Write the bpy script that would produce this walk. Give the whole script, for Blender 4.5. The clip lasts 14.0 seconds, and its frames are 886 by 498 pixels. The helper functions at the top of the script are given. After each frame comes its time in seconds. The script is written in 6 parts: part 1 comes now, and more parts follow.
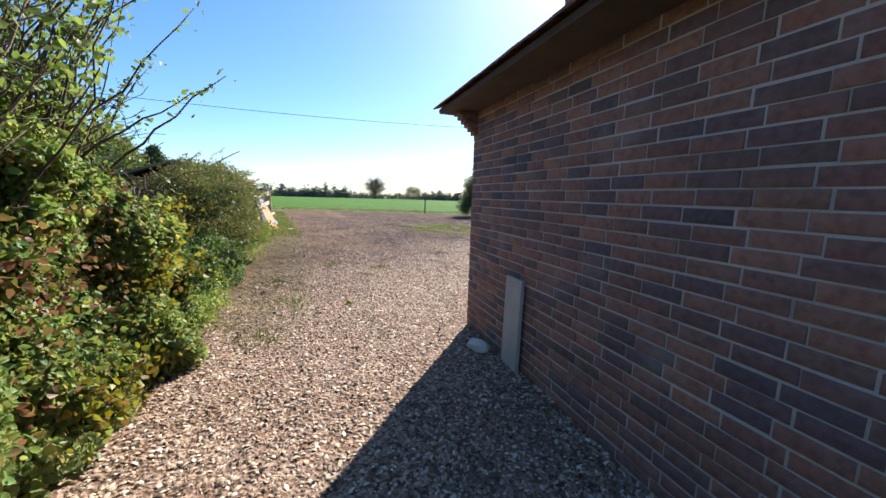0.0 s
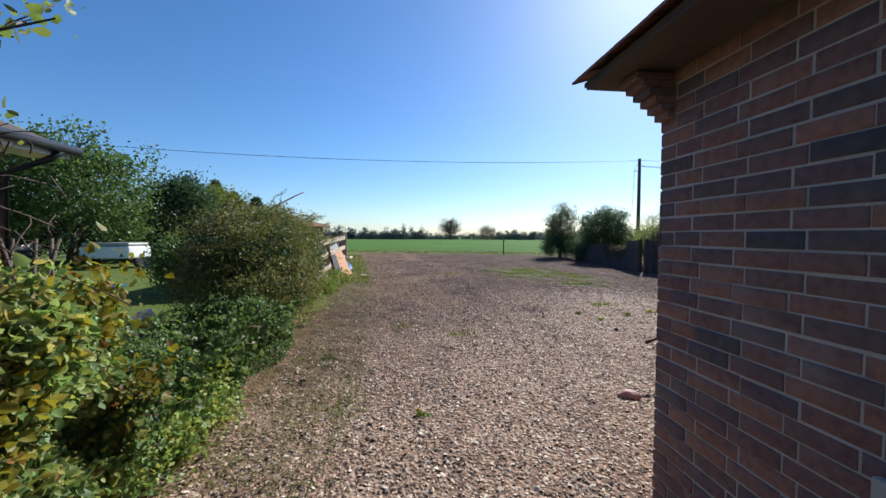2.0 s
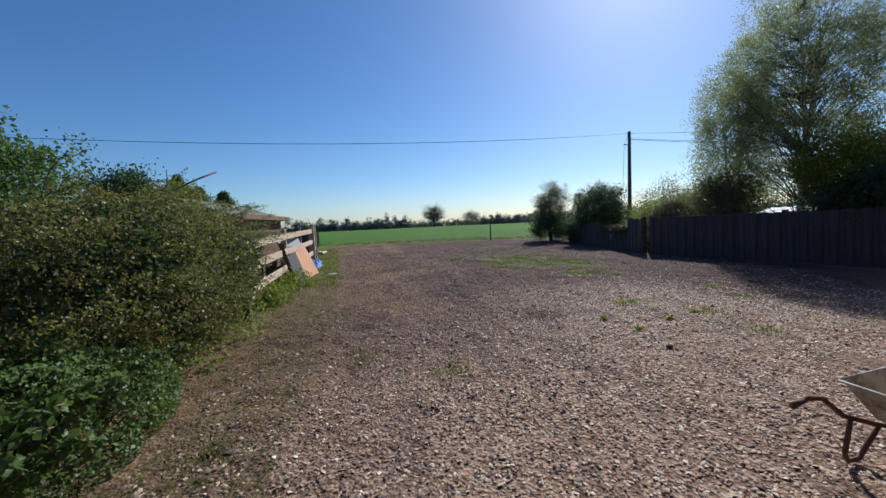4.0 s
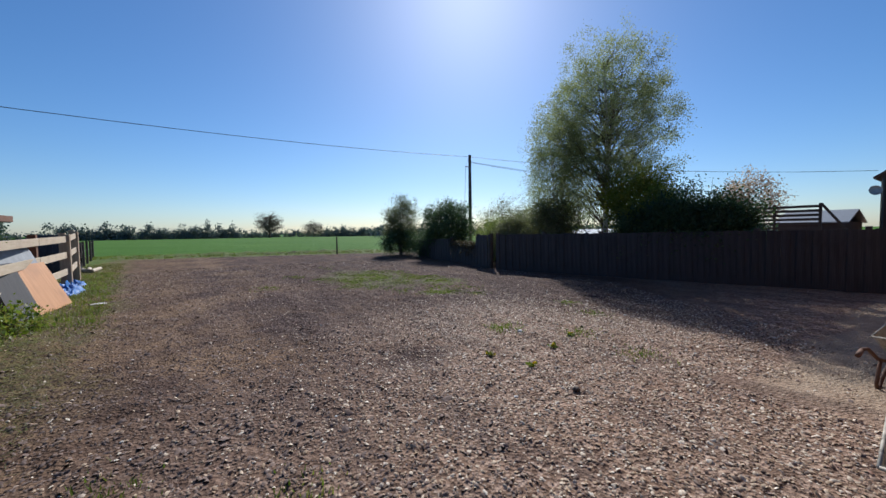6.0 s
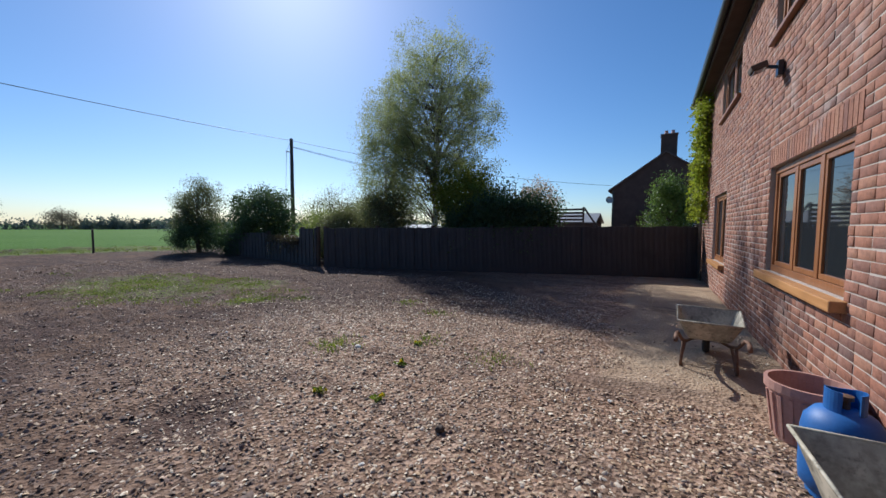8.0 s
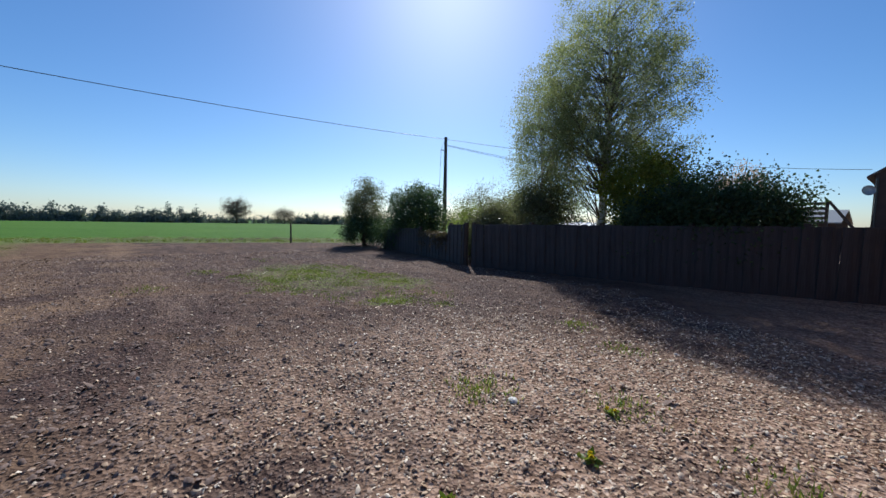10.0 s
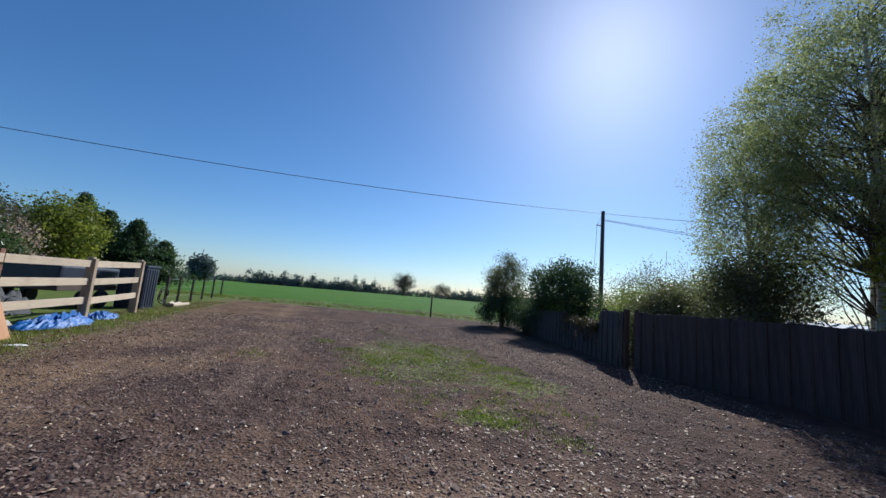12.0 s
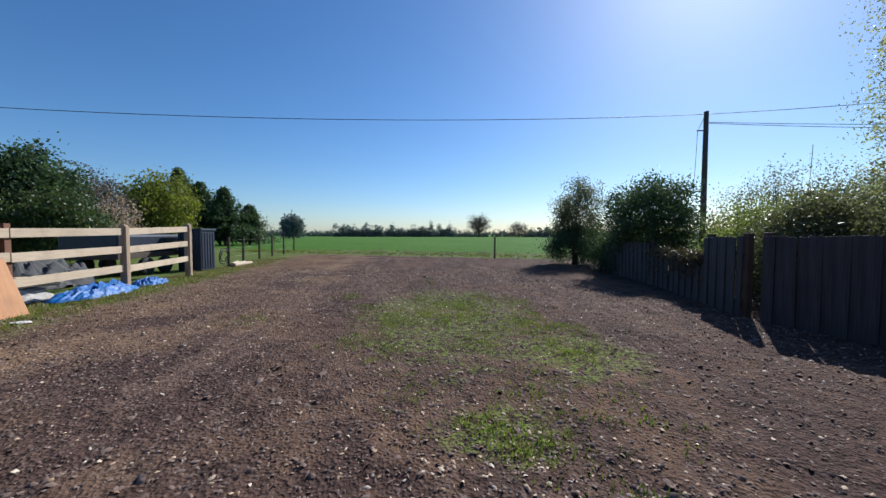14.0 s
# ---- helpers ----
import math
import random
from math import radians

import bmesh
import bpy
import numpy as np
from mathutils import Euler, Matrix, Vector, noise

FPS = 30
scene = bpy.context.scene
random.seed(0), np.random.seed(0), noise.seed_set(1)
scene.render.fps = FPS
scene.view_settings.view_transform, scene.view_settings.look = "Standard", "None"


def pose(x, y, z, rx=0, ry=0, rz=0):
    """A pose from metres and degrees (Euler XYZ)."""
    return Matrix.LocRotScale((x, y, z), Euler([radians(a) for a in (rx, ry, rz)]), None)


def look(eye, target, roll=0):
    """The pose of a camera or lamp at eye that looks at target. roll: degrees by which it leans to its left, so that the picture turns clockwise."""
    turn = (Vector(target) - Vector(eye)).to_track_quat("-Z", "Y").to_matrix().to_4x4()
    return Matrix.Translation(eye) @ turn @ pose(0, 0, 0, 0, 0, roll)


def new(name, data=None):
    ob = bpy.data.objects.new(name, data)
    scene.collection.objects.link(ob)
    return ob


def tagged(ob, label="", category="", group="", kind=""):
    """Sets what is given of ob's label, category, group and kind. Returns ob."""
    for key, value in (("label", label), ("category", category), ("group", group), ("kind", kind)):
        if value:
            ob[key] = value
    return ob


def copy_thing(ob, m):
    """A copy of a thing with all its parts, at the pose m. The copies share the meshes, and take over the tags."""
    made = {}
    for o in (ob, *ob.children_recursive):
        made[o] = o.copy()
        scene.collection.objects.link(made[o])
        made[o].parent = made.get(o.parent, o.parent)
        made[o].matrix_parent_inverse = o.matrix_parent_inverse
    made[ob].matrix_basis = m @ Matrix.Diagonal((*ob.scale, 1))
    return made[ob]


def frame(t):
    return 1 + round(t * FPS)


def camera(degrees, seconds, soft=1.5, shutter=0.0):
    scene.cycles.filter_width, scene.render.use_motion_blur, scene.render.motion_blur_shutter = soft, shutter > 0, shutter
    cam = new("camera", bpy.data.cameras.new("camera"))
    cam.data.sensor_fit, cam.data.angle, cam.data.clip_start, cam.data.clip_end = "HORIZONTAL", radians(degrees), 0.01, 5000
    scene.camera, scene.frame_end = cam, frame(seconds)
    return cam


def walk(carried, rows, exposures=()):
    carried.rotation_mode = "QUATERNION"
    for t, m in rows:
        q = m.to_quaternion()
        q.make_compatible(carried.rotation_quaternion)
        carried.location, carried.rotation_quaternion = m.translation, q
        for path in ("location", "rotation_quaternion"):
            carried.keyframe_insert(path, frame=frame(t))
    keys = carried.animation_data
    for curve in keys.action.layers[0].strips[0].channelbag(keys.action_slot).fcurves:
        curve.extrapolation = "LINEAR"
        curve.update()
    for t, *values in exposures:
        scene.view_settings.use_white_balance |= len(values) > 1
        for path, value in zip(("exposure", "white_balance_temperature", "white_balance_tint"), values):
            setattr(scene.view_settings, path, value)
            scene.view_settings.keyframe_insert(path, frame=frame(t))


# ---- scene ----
cam = camera(101.6, 14.0)
PATH = [
    (0, (0.468, 0.439, 1.433), (1.085, 2.32, 1.147), 1.6),
    (0.5, (0.444, 0.833, 1.437), (0.755, 2.803, 1.277), 0.7),
    (1, (0.509, 1.288, 1.409), (0.719, 3.267, 1.209), 1.0),
    (1.5, (0.563, 1.785, 1.425), (0.707, 3.777, 1.323), 1.7),
    (2, (0.607, 2.302, 1.469), (0.827, 4.288, 1.396), 0.2),
    (2.5, (0.724, 2.796, 1.459), (0.868, 4.791, 1.416), -0.1),
    (3, (0.806, 3.28, 1.425), (1.034, 5.265, 1.333), -0.2),
    (3.2, (0.844, 3.451, 1.441), (1.102, 5.429, 1.298), -1.8),
    (5.3, (1.124, 5.126, 1.49), (1.565, 7.073, 1.359), -0.6),
    (5.5, (1.162, 5.241, 1.467), (1.723, 7.157, 1.341), 0.4),
    (6, (1.18, 5.548, 1.464), (2.267, 7.224, 1.366), -0.7),
    (6.5, (1.298, 5.821, 1.442), (2.777, 7.16, 1.308), -1.1),
    (7, (1.483, 6.01, 1.43), (3.189, 7.037, 1.242), -0.1),
    (7.2, (1.55, 6.072, 1.426), (3.305, 7.015, 1.25), -0.3),
    (9.3, (2.473, 7.062, 1.374), (3.983, 8.369, 1.267), 1.1),
    (9.5, (2.561, 7.185, 1.371), (3.993, 8.573, 1.218), 0.3),
    (10, (2.885, 7.486, 1.341), (4.08, 9.084, 1.196), 1.0),
    (10.3, (3.081, 7.655, 1.345), (4.046, 9.398, 1.174), 2.1),
    (10.5, (3.206, 7.792, 1.348), (4.006, 9.62, 1.209), 1.6),
    (11, (3.528, 8.153, 1.346), (4.131, 10.055, 1.21), 0.8),
    (11.5, (3.909, 8.479, 1.357), (4.353, 10.424, 1.208), 2.7),
    (12, (4.217, 8.857, 1.329), (4.644, 10.795, 1.582), 4.8),
    (12.5, (4.5, 9.282, 1.307), (4.76, 11.246, 1.577), 0.7),
    (13, (4.754, 9.747, 1.304), (4.836, 11.741, 1.432), -0.5),
    (13.5, (5.003, 10.148, 1.333), (5.134, 12.144, 1.342), -2.2),
    (14, (5.34, 10.505, 1.348), (5.372, 12.503, 1.261), 0.1),
]
EXPOSURES = [(0.0, 1.07, 6150, 10.5), (1.0, 0.87, 6050, 10.5), (2.0, 0.46, 5830, 9.5), (3.2, 0.13, 5770, 9.5), (5.5, 0.0, 5720, 9.5), (7.0, 0.17, 5820, 9.5), (9.5, 0.14, 5820, 9.5), (10.5, 0.28, 5770, 9.5), (11.0, 0.24, 5770, 9.5), (12.0, 0.08, 5670, 8.5), (12.5, -0.25, 5620, 7.5), (13.0, -0.28, 5570, 7.5), (13.5, -0.08, 5670, 8.5), (14.0, 0.22, 5800, 9.5)]
walk(cam, [(t, look(eye, target, roll)) for t, eye, target, roll in PATH], EXPOSURES)


# ---- world, sun ----
SUN_AZ, SUN_EL = radians(37.3), radians(36.2)
world = bpy.data.worlds.new("world")
scene.world = world
world.use_nodes = True
wn = world.node_tree
sky = wn.nodes.new("ShaderNodeTexSky")
sky.sky_type, sky.sun_disc = "NISHITA", False
sky.sun_elevation, sky.sun_rotation = SUN_EL, SUN_AZ
sky.air_density, sky.dust_density, sky.ozone_density = 1.0, 0.45, 5.0
bg = wn.nodes["Background"]
bg.inputs["Strength"].default_value = 0.094
deep = wn.nodes.new("ShaderNodeHueSaturation")
deep.inputs["Saturation"].default_value = 1.13
wn.links.new(sky.outputs[0], deep.inputs["Color"])
wn.links.new(deep.outputs[0], bg.inputs["Color"])
sun_dir = Vector((math.sin(SUN_AZ) * math.cos(SUN_EL), math.cos(SUN_AZ) * math.cos(SUN_EL), math.sin(SUN_EL)))
sun = new("sun", bpy.data.lights.new("sun", "SUN"))
sun.data.energy, sun.data.angle, sun.data.color = 5.0, radians(0.53), (1.0, 0.93, 0.82)
sun.matrix_world = look(sun_dir * 60, (0, 0, 0))
scene.view_settings.exposure = 0.0


# ---- materials ----
class Mat:
    """A node material, with short calls for the usual nodes."""

    def __init__(self, name, rough=0.8, metal=0.0):
        self.m = bpy.data.materials.new(name)
        self.m.use_nodes = True
        self.t = self.m.node_tree
        self.b = self.t.nodes["Principled BSDF"]
        self.b.inputs["Roughness"].default_value = rough
        self.b.inputs["Metallic"].default_value = metal
        self.pos = self.add("ShaderNodeNewGeometry").outputs["Position"]

    def add(self, kind):
        return self.t.nodes.new(kind)

    def put(self, socket, value):
        if isinstance(value, bpy.types.NodeSocket):
            self.t.links.new(value, socket)
        elif isinstance(value, tuple) and len(value) == 3 and socket.type == "RGBA":
            socket.default_value = (*value, 1)
        else:
            socket.default_value = value

    def noise(self, scale, detail=4.0, vec=None, rough=0.55):
        n = self.add("ShaderNodeTexNoise")
        self.put(n.inputs["Vector"], vec or self.pos)
        n.inputs["Scale"].default_value, n.inputs["Detail"].default_value, n.inputs["Roughness"].default_value = scale, detail, rough
        return n.outputs["Fac"]

    def voronoi(self, scale, out="Color", vec=None):
        n = self.add("ShaderNodeTexVoronoi")
        self.put(n.inputs["Vector"], vec or self.pos)
        n.inputs["Scale"].default_value = scale
        return n.outputs[out]

    def ramp(self, fac, *stops):
        n = self.add("ShaderNodeValToRGB")
        self.put(n.inputs["Fac"], fac)
        els = n.color_ramp.elements
        while len(els) < len(stops):
            els.new(0.5)
        for e, (at, col) in zip(els, stops):
            e.position = at
            e.color = (*col, 1) if isinstance(col, tuple) else (col, col, col, 1)
        return n.outputs["Color"]

    def mix(self, fac, a, b, blend="MIX"):
        n = self.add("ShaderNodeMix")
        n.data_type, n.blend_type = "RGBA", blend
        self.put(n.inputs[0], fac)
        self.put(n.inputs[6], a)
        self.put(n.inputs[7], b)
        return n.outputs[2]

    def math(self, op, a, b=0.0, c=0.0, clamp=False):
        n = self.add("ShaderNodeMath")
        n.operation, n.use_clamp = op, clamp
        for i, v in enumerate((a, b, c)):
            self.put(n.inputs[i], v)
        return n.outputs[0]

    def sep(self, vec=None):
        n = self.add("ShaderNodeSeparateXYZ")
        self.put(n.inputs[0], vec or self.pos)
        return n.outputs

    def step(self, v, lo, hi):
        """0 below lo, 1 above hi (or the other way round)."""
        n = self.add("ShaderNodeMapRange")
        self.put(n.inputs["Value"], v)
        n.inputs["From Min"].default_value, n.inputs["From Max"].default_value = lo, hi
        return n.outputs["Result"]

    def rand(self):
        return self.add("ShaderNodeObjectInfo").outputs["Random"]

    def island(self):
        return self.add("ShaderNodeNewGeometry").outputs["Random Per Island"]

    def color(self, c):
        self.put(self.b.inputs["Base Color"], c)
        return self

    def rough(self, r):
        self.put(self.b.inputs["Roughness"], r)
        return self

    def bump(self, height, strength=0.5, dist=0.01):
        n = self.add("ShaderNodeBump")
        self.put(n.inputs["Height"], height)
        n.inputs["Strength"].default_value, n.inputs["Distance"].default_value = strength, dist
        self.t.links.new(n.outputs[0], self.b.inputs["Normal"])
        return self


def simple(name, c1, c2, scale=8.0, rough=0.7, metal=0.0, bump=0.15, dist=0.004, fine=60.0):
    """Two tones mingled at a coarse and a fine scale."""
    k = Mat(name, rough, metal)
    f = k.mix(0.4, k.noise(scale), k.noise(fine))
    k.color(k.mix(k.step(f, 0.32, 0.68), c1, c2))
    k.bump(k.noise(fine), bump, dist)
    return k.m


def leafy(name, *tones, translucent=0.45, rough=0.45):
    """Foliage: each leaf takes its own tone, and lets light through."""
    k = Mat(name, rough)
    stops = [(i / max(1, len(tones) - 1), t) for i, t in enumerate(tones)]
    c = k.ramp(k.island(), *stops)
    c = k.mix(k.step(k.noise(1.3), 0.35, 0.65), k.mix(0.75, c, (0.5, 0.5, 0.5), "MULTIPLY"), c)
    k.color(c)
    k.b.inputs["Specular IOR Level"].default_value = 0.25
    tr = k.add("ShaderNodeBsdfTranslucent")
    k.t.links.new(k.mix(1.0, c, (1.08, 1.12, 0.72), "MULTIPLY"), tr.inputs["Color"])
    ms = k.add("ShaderNodeMixShader")
    ms.inputs[0].default_value = translucent
    k.t.links.new(k.b.outputs[0], ms.inputs[1])
    k.t.links.new(tr.outputs[0], ms.inputs[2])
    k.t.links.new(ms.outputs[0], k.t.nodes["Material Output"].inputs["Surface"])
    return k.m


def brick_mat(name, tones, per_object):
    k = Mat(name, 0.88)
    r = k.rand() if per_object else k.island()
    c = k.ramp(r, *[(i / (len(tones) - 1), t) for i, t in enumerate(tones)])
    c = k.mix(k.step(k.noise(28), 0.42, 0.7), c, k.mix(0.6, c, (0.45, 0.40, 0.42), "MULTIPLY"))
    c = k.mix(k.step(k.noise(2.2, 5), 0.55, 0.75), c, k.mix(0.35, c, (0.42, 0.36, 0.32)))
    c = k.mix(k.math("MULTIPLY", k.step(k.noise(1.4, 6, None, 0.7), 0.60, 0.78), 0.5), c, (0.46, 0.43, 0.42))
    k.color(c)
    k.bump(k.mix(0.5, k.noise(180), k.noise(45)), 0.8, 0.006)
    return k.m


BRICK_OLD = [(0.200, 0.108, 0.098), (0.300, 0.150, 0.112), (0.150, 0.098, 0.108), (0.345, 0.178, 0.128), (0.225, 0.120, 0.104), (0.125, 0.098, 0.108), (0.300, 0.160, 0.115), (0.085, 0.076, 0.088)]
BRICK_NEW = [(0.235, 0.096, 0.058), (0.305, 0.132, 0.078), (0.262, 0.108, 0.068), (0.345, 0.170, 0.105), (0.195, 0.084, 0.060), (0.290, 0.130, 0.084), (0.150, 0.076, 0.062)]
M = {}
M["brick_old"] = brick_mat("old_brick", BRICK_OLD, True)
M["brick_old_far"] = brick_mat("old_brick_joined", BRICK_OLD, False)
M["brick"] = brick_mat("red_brick", BRICK_NEW, True)
M["brick_far"] = brick_mat("red_brick_joined", BRICK_NEW, False)
M["mortar"] = simple("mortar", (0.36, 0.31, 0.27), (0.48, 0.42, 0.37), 6, 0.95, bump=0.5, dist=0.004, fine=120)
M["mortar_dark"] = simple("weathered_mortar", (0.38, 0.35, 0.33), (0.54, 0.50, 0.47), 2.2, 0.95, bump=0.5, dist=0.004, fine=120)
M["tile"] = simple("roof_tile", (0.16, 0.065, 0.045), (0.26, 0.12, 0.08), 5, 0.85, bump=0.4)
M["tile_dark"] = simple("dark_roof_tile", (0.07, 0.05, 0.045), (0.13, 0.09, 0.075), 5, 0.85, bump=0.4)
M["black_plastic"] = simple("black_plastic", (0.012, 0.013, 0.016), (0.03, 0.03, 0.033), 10, 0.32, bump=0.05)
M["timber_dark"] = simple("dark_timber", (0.055, 0.038, 0.03), (0.10, 0.072, 0.055), 4, 0.85, bump=0.4)
M["concrete"] = simple("concrete", (0.36, 0.34, 0.31), (0.48, 0.46, 0.42), 7, 0.9, bump=0.3)
M["white_paint"] = simple("white_paint", (0.74, 0.73, 0.70), (0.82, 0.82, 0.80), 3, 0.5)
M["blue_paint"] = simple("blue_paint", (0.008, 0.085, 0.29), (0.016, 0.125, 0.38), 9, 0.55, bump=0.08)
M["grey_metal"] = simple("galvanised_metal", (0.28, 0.28, 0.27), (0.42, 0.41, 0.39), 9, 0.5, 0.55, 0.15)
M["terracotta"] = simple("faded_terracotta_plastic", (0.34, 0.17, 0.135), (0.46, 0.26, 0.21), 5, 0.7)
M["tarp_blue"] = simple("blue_tarpaulin", (0.002, 0.085, 0.33), (0.006, 0.15, 0.46), 5, 0.5, bump=0.4, dist=0.02, fine=14)
M["rubber"] = simple("black_rubber", (0.015, 0.015, 0.015), (0.04, 0.038, 0.035), 12, 0.85)
M["rust"] = simple("rusty_steel", (0.10, 0.045, 0.025), (0.20, 0.12, 0.08), 14, 0.8, 0.3, 0.3)
M["bark"] = simple("bark", (0.06, 0.045, 0.035), (0.14, 0.11, 0.085), 7, 0.95, bump=0.8, dist=0.02, fine=25)
M["twig"] = simple("twig_bark", (0.05, 0.032, 0.025), (0.12, 0.075, 0.05), 20, 0.8)
M["twig_tan"] = simple("dry_cane", (0.20, 0.11, 0.06), (0.32, 0.20, 0.11), 20, 0.8)
M["black_cable"] = simple("cable", (0.02, 0.02, 0.02), (0.035, 0.035, 0.035), 5, 0.6)
M["grey_sheet"] = simple("weathered_grey_sheet", (0.05, 0.05, 0.052), (0.11, 0.11, 0.11), 4, 0.85, bump=0.4, dist=0.02, fine=12)
M["roof_felt"] = simple("roof_felt", (0.10, 0.115, 0.085), (0.17, 0.18, 0.135), 6, 0.95, bump=0.5)
M["ribbed_sheet"] = simple("weathered_ribbed_sheet", (0.17, 0.175, 0.18), (0.29, 0.295, 0.30), 6, 0.65, bump=0.2)
M["pale_sheet"] = simple("pale_roof_sheet", (0.48, 0.49, 0.50), (0.60, 0.61, 0.62), 2, 0.6, bump=0.2)
M["lichen_stone"] = simple("pale_stone", (0.55, 0.52, 0.47), (0.72, 0.69, 0.63), 20, 0.9)


def wood(name, c1, c2, axis, rough=0.75, stretch=14.0):
    """Grain drawn out along one axis (0, 1 or 2)."""
    k = Mat(name, rough)
    tc = k.add("ShaderNodeTexCoord").outputs["Object"]
    mp = k.add("ShaderNodeMapping")
    k.put(mp.inputs["Vector"], tc)
    sc = [stretch * 3] * 3
    sc[axis] = 1.6
    mp.inputs["Scale"].default_value = sc
    f = k.noise(1.0, 6, mp.outputs[0], 0.65)
    c = k.mix(k.step(f, 0.3, 0.7), c1, c2)
    c = k.mix(k.step(k.noise(2.1), 0.5, 0.8), c, k.mix(0.5, c, (0.45, 0.42, 0.4), "MULTIPLY"))
    k.color(k.mix(k.math("MULTIPLY", k.rand(), 0.35), c, k.mix(1.0, c, (0.6, 0.58, 0.56), "MULTIPLY")))
    k.bump(f, 0.35, 0.004)
    return k.m


M["plank_dark"] = wood("weathered_fence_board", (0.030, 0.027, 0.028), (0.075, 0.066, 0.066), 2)
M["rail_new"] = wood("new_sawn_softwood", (0.52, 0.40, 0.27), (0.66, 0.54, 0.39), 1, 0.7)
M["post_new"] = wood("sawn_post", (0.36, 0.25, 0.16), (0.50, 0.38, 0.26), 2, 0.75)
M["oak_frame"] = wood("stained_window_timber", (0.22, 0.085, 0.03), (0.34, 0.15, 0.06), 2, 0.4)
M["oak_sill"] = wood("stained_sill_timber", (0.42, 0.20, 0.07), (0.52, 0.27, 0.11), 0, 0.42)
M["ply"] = wood("plywood", (0.48, 0.205, 0.065), (0.58, 0.275, 0.10), 2, 0.65, 6)
M["shed_wood"] = wood("brown_shed_board", (0.15, 0.07, 0.04), (0.23, 0.115, 0.065), 1, 0.8)
M["pole_wood"] = wood("creosoted_pole", (0.06, 0.045, 0.035), (0.12, 0.09, 0.07), 2, 0.8)

g = Mat("glass_dark", 0.03)
g.color((0.02, 0.024, 0.028)).b.inputs["Specular IOR Level"].default_value = 0.9
M["glass"] = g.m

k = Mat("barrow_steel", 0.7, 0.05)
f = k.mix(0.5, k.noise(9), k.noise(40))
c = k.mix(k.step(f, 0.4, 0.6), (0.25, 0.225, 0.175), (0.38, 0.345, 0.27))
c = k.mix(k.step(k.noise(5.0, 6), 0.48, 0.64), c, (0.52, 0.46, 0.36))
c = k.mix(k.math("MULTIPLY", k.step(k.noise(11.0, 6, None, 0.7), 0.55, 0.66), 0.75), c, (0.07, 0.058, 0.045))
k.color(c).rough(k.step(f, -0.6, 0.9)).bump(k.noise(60), 0.3, 0.003)
M["barrow"] = k.m
M["dark_house"] = simple("dark_house_brick", (0.05, 0.032, 0.028), (0.085, 0.055, 0.045), 3, 0.9, bump=0.4, fine=20)

k = Mat("birch_bark", 0.8)
x, y, z = k.sep()
st = k.add("ShaderNodeMapping")
k.put(st.inputs["Vector"], k.pos)
st.inputs["Scale"].default_value = (3, 3, 14)
k.color(k.mix(k.step(k.noise(1.0, 4, st.outputs[0]), 0.56, 0.62), (0.52, 0.49, 0.44), (0.07, 0.06, 0.05))).bump(k.noise(20), 0.4, 0.01)
M["birch_bark"] = k.m

# leaves
M["ivy"] = leafy("ivy_leaf", (0.131, 0.182, 0.078), (0.220, 0.298, 0.112), (0.305, 0.374, 0.138), (0.467, 0.490, 0.167), (0.174, 0.247, 0.101), (0.351, 0.389, 0.167), (0.584, 0.465, 0.167), (0.380, 0.258, 0.154), translucent=0.58, rough=0.40)
M["hedge_mix"] = leafy("hedge_leaf", (0.138, 0.248, 0.097), (0.255, 0.393, 0.124), (0.386, 0.511, 0.159), (0.580, 0.552, 0.166), (0.186, 0.297, 0.117), translucent=0.45)
M["yellow_leaf"] = leafy("yellowing_leaf", (0.30, 0.24, 0.02), (0.38, 0.32, 0.04), (0.22, 0.22, 0.03), (0.28, 0.14, 0.05))
M["red_leaf"] = leafy("reddish_leaf", (0.302, 0.094, 0.079), (0.331, 0.173, 0.101), (0.216, 0.202, 0.058), (0.346, 0.122, 0.115))
M["cotoneaster"] = leafy("small_olive_leaf", (0.109, 0.131, 0.044), (0.186, 0.197, 0.061), (0.262, 0.251, 0.077), (0.141, 0.131, 0.061), (0.328, 0.284, 0.087), (0.210, 0.190, 0.080), translucent=0.4)
M["bush_tip"] = leafy("olive_shoot_leaf", (0.145, 0.170, 0.064), (0.221, 0.238, 0.081), (0.281, 0.289, 0.102), (0.170, 0.187, 0.072), translucent=0.45)
M["fresh"] = leafy("fresh_spring_leaf", (0.172, 0.241, 0.069), (0.253, 0.322, 0.092), (0.322, 0.380, 0.115), (0.230, 0.265, 0.103), translucent=0.55)
M["birch_leaf"] = leafy("birch_leaf", (0.24, 0.28, 0.16), (0.32, 0.36, 0.20), (0.45, 0.46, 0.29), (0.28, 0.32, 0.18), translucent=0.66)
M["dry_grass"] = leafy("dry_grass_blade", (0.16, 0.17, 0.05), (0.24, 0.22, 0.08), (0.30, 0.25, 0.11), (0.13, 0.17, 0.04), translucent=0.4)
M["willow_leaf"] = leafy("willow_leaf", (0.17, 0.21, 0.035), (0.25, 0.28, 0.05), (0.31, 0.32, 0.07), translucent=0.5)
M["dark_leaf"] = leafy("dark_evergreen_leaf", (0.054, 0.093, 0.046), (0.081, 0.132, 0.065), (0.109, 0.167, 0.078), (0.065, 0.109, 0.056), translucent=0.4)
M["mid_leaf"] = leafy("green_shrub_leaf", (0.086, 0.144, 0.048), (0.134, 0.211, 0.061), (0.192, 0.269, 0.086), (0.106, 0.173, 0.058), translucent=0.4)
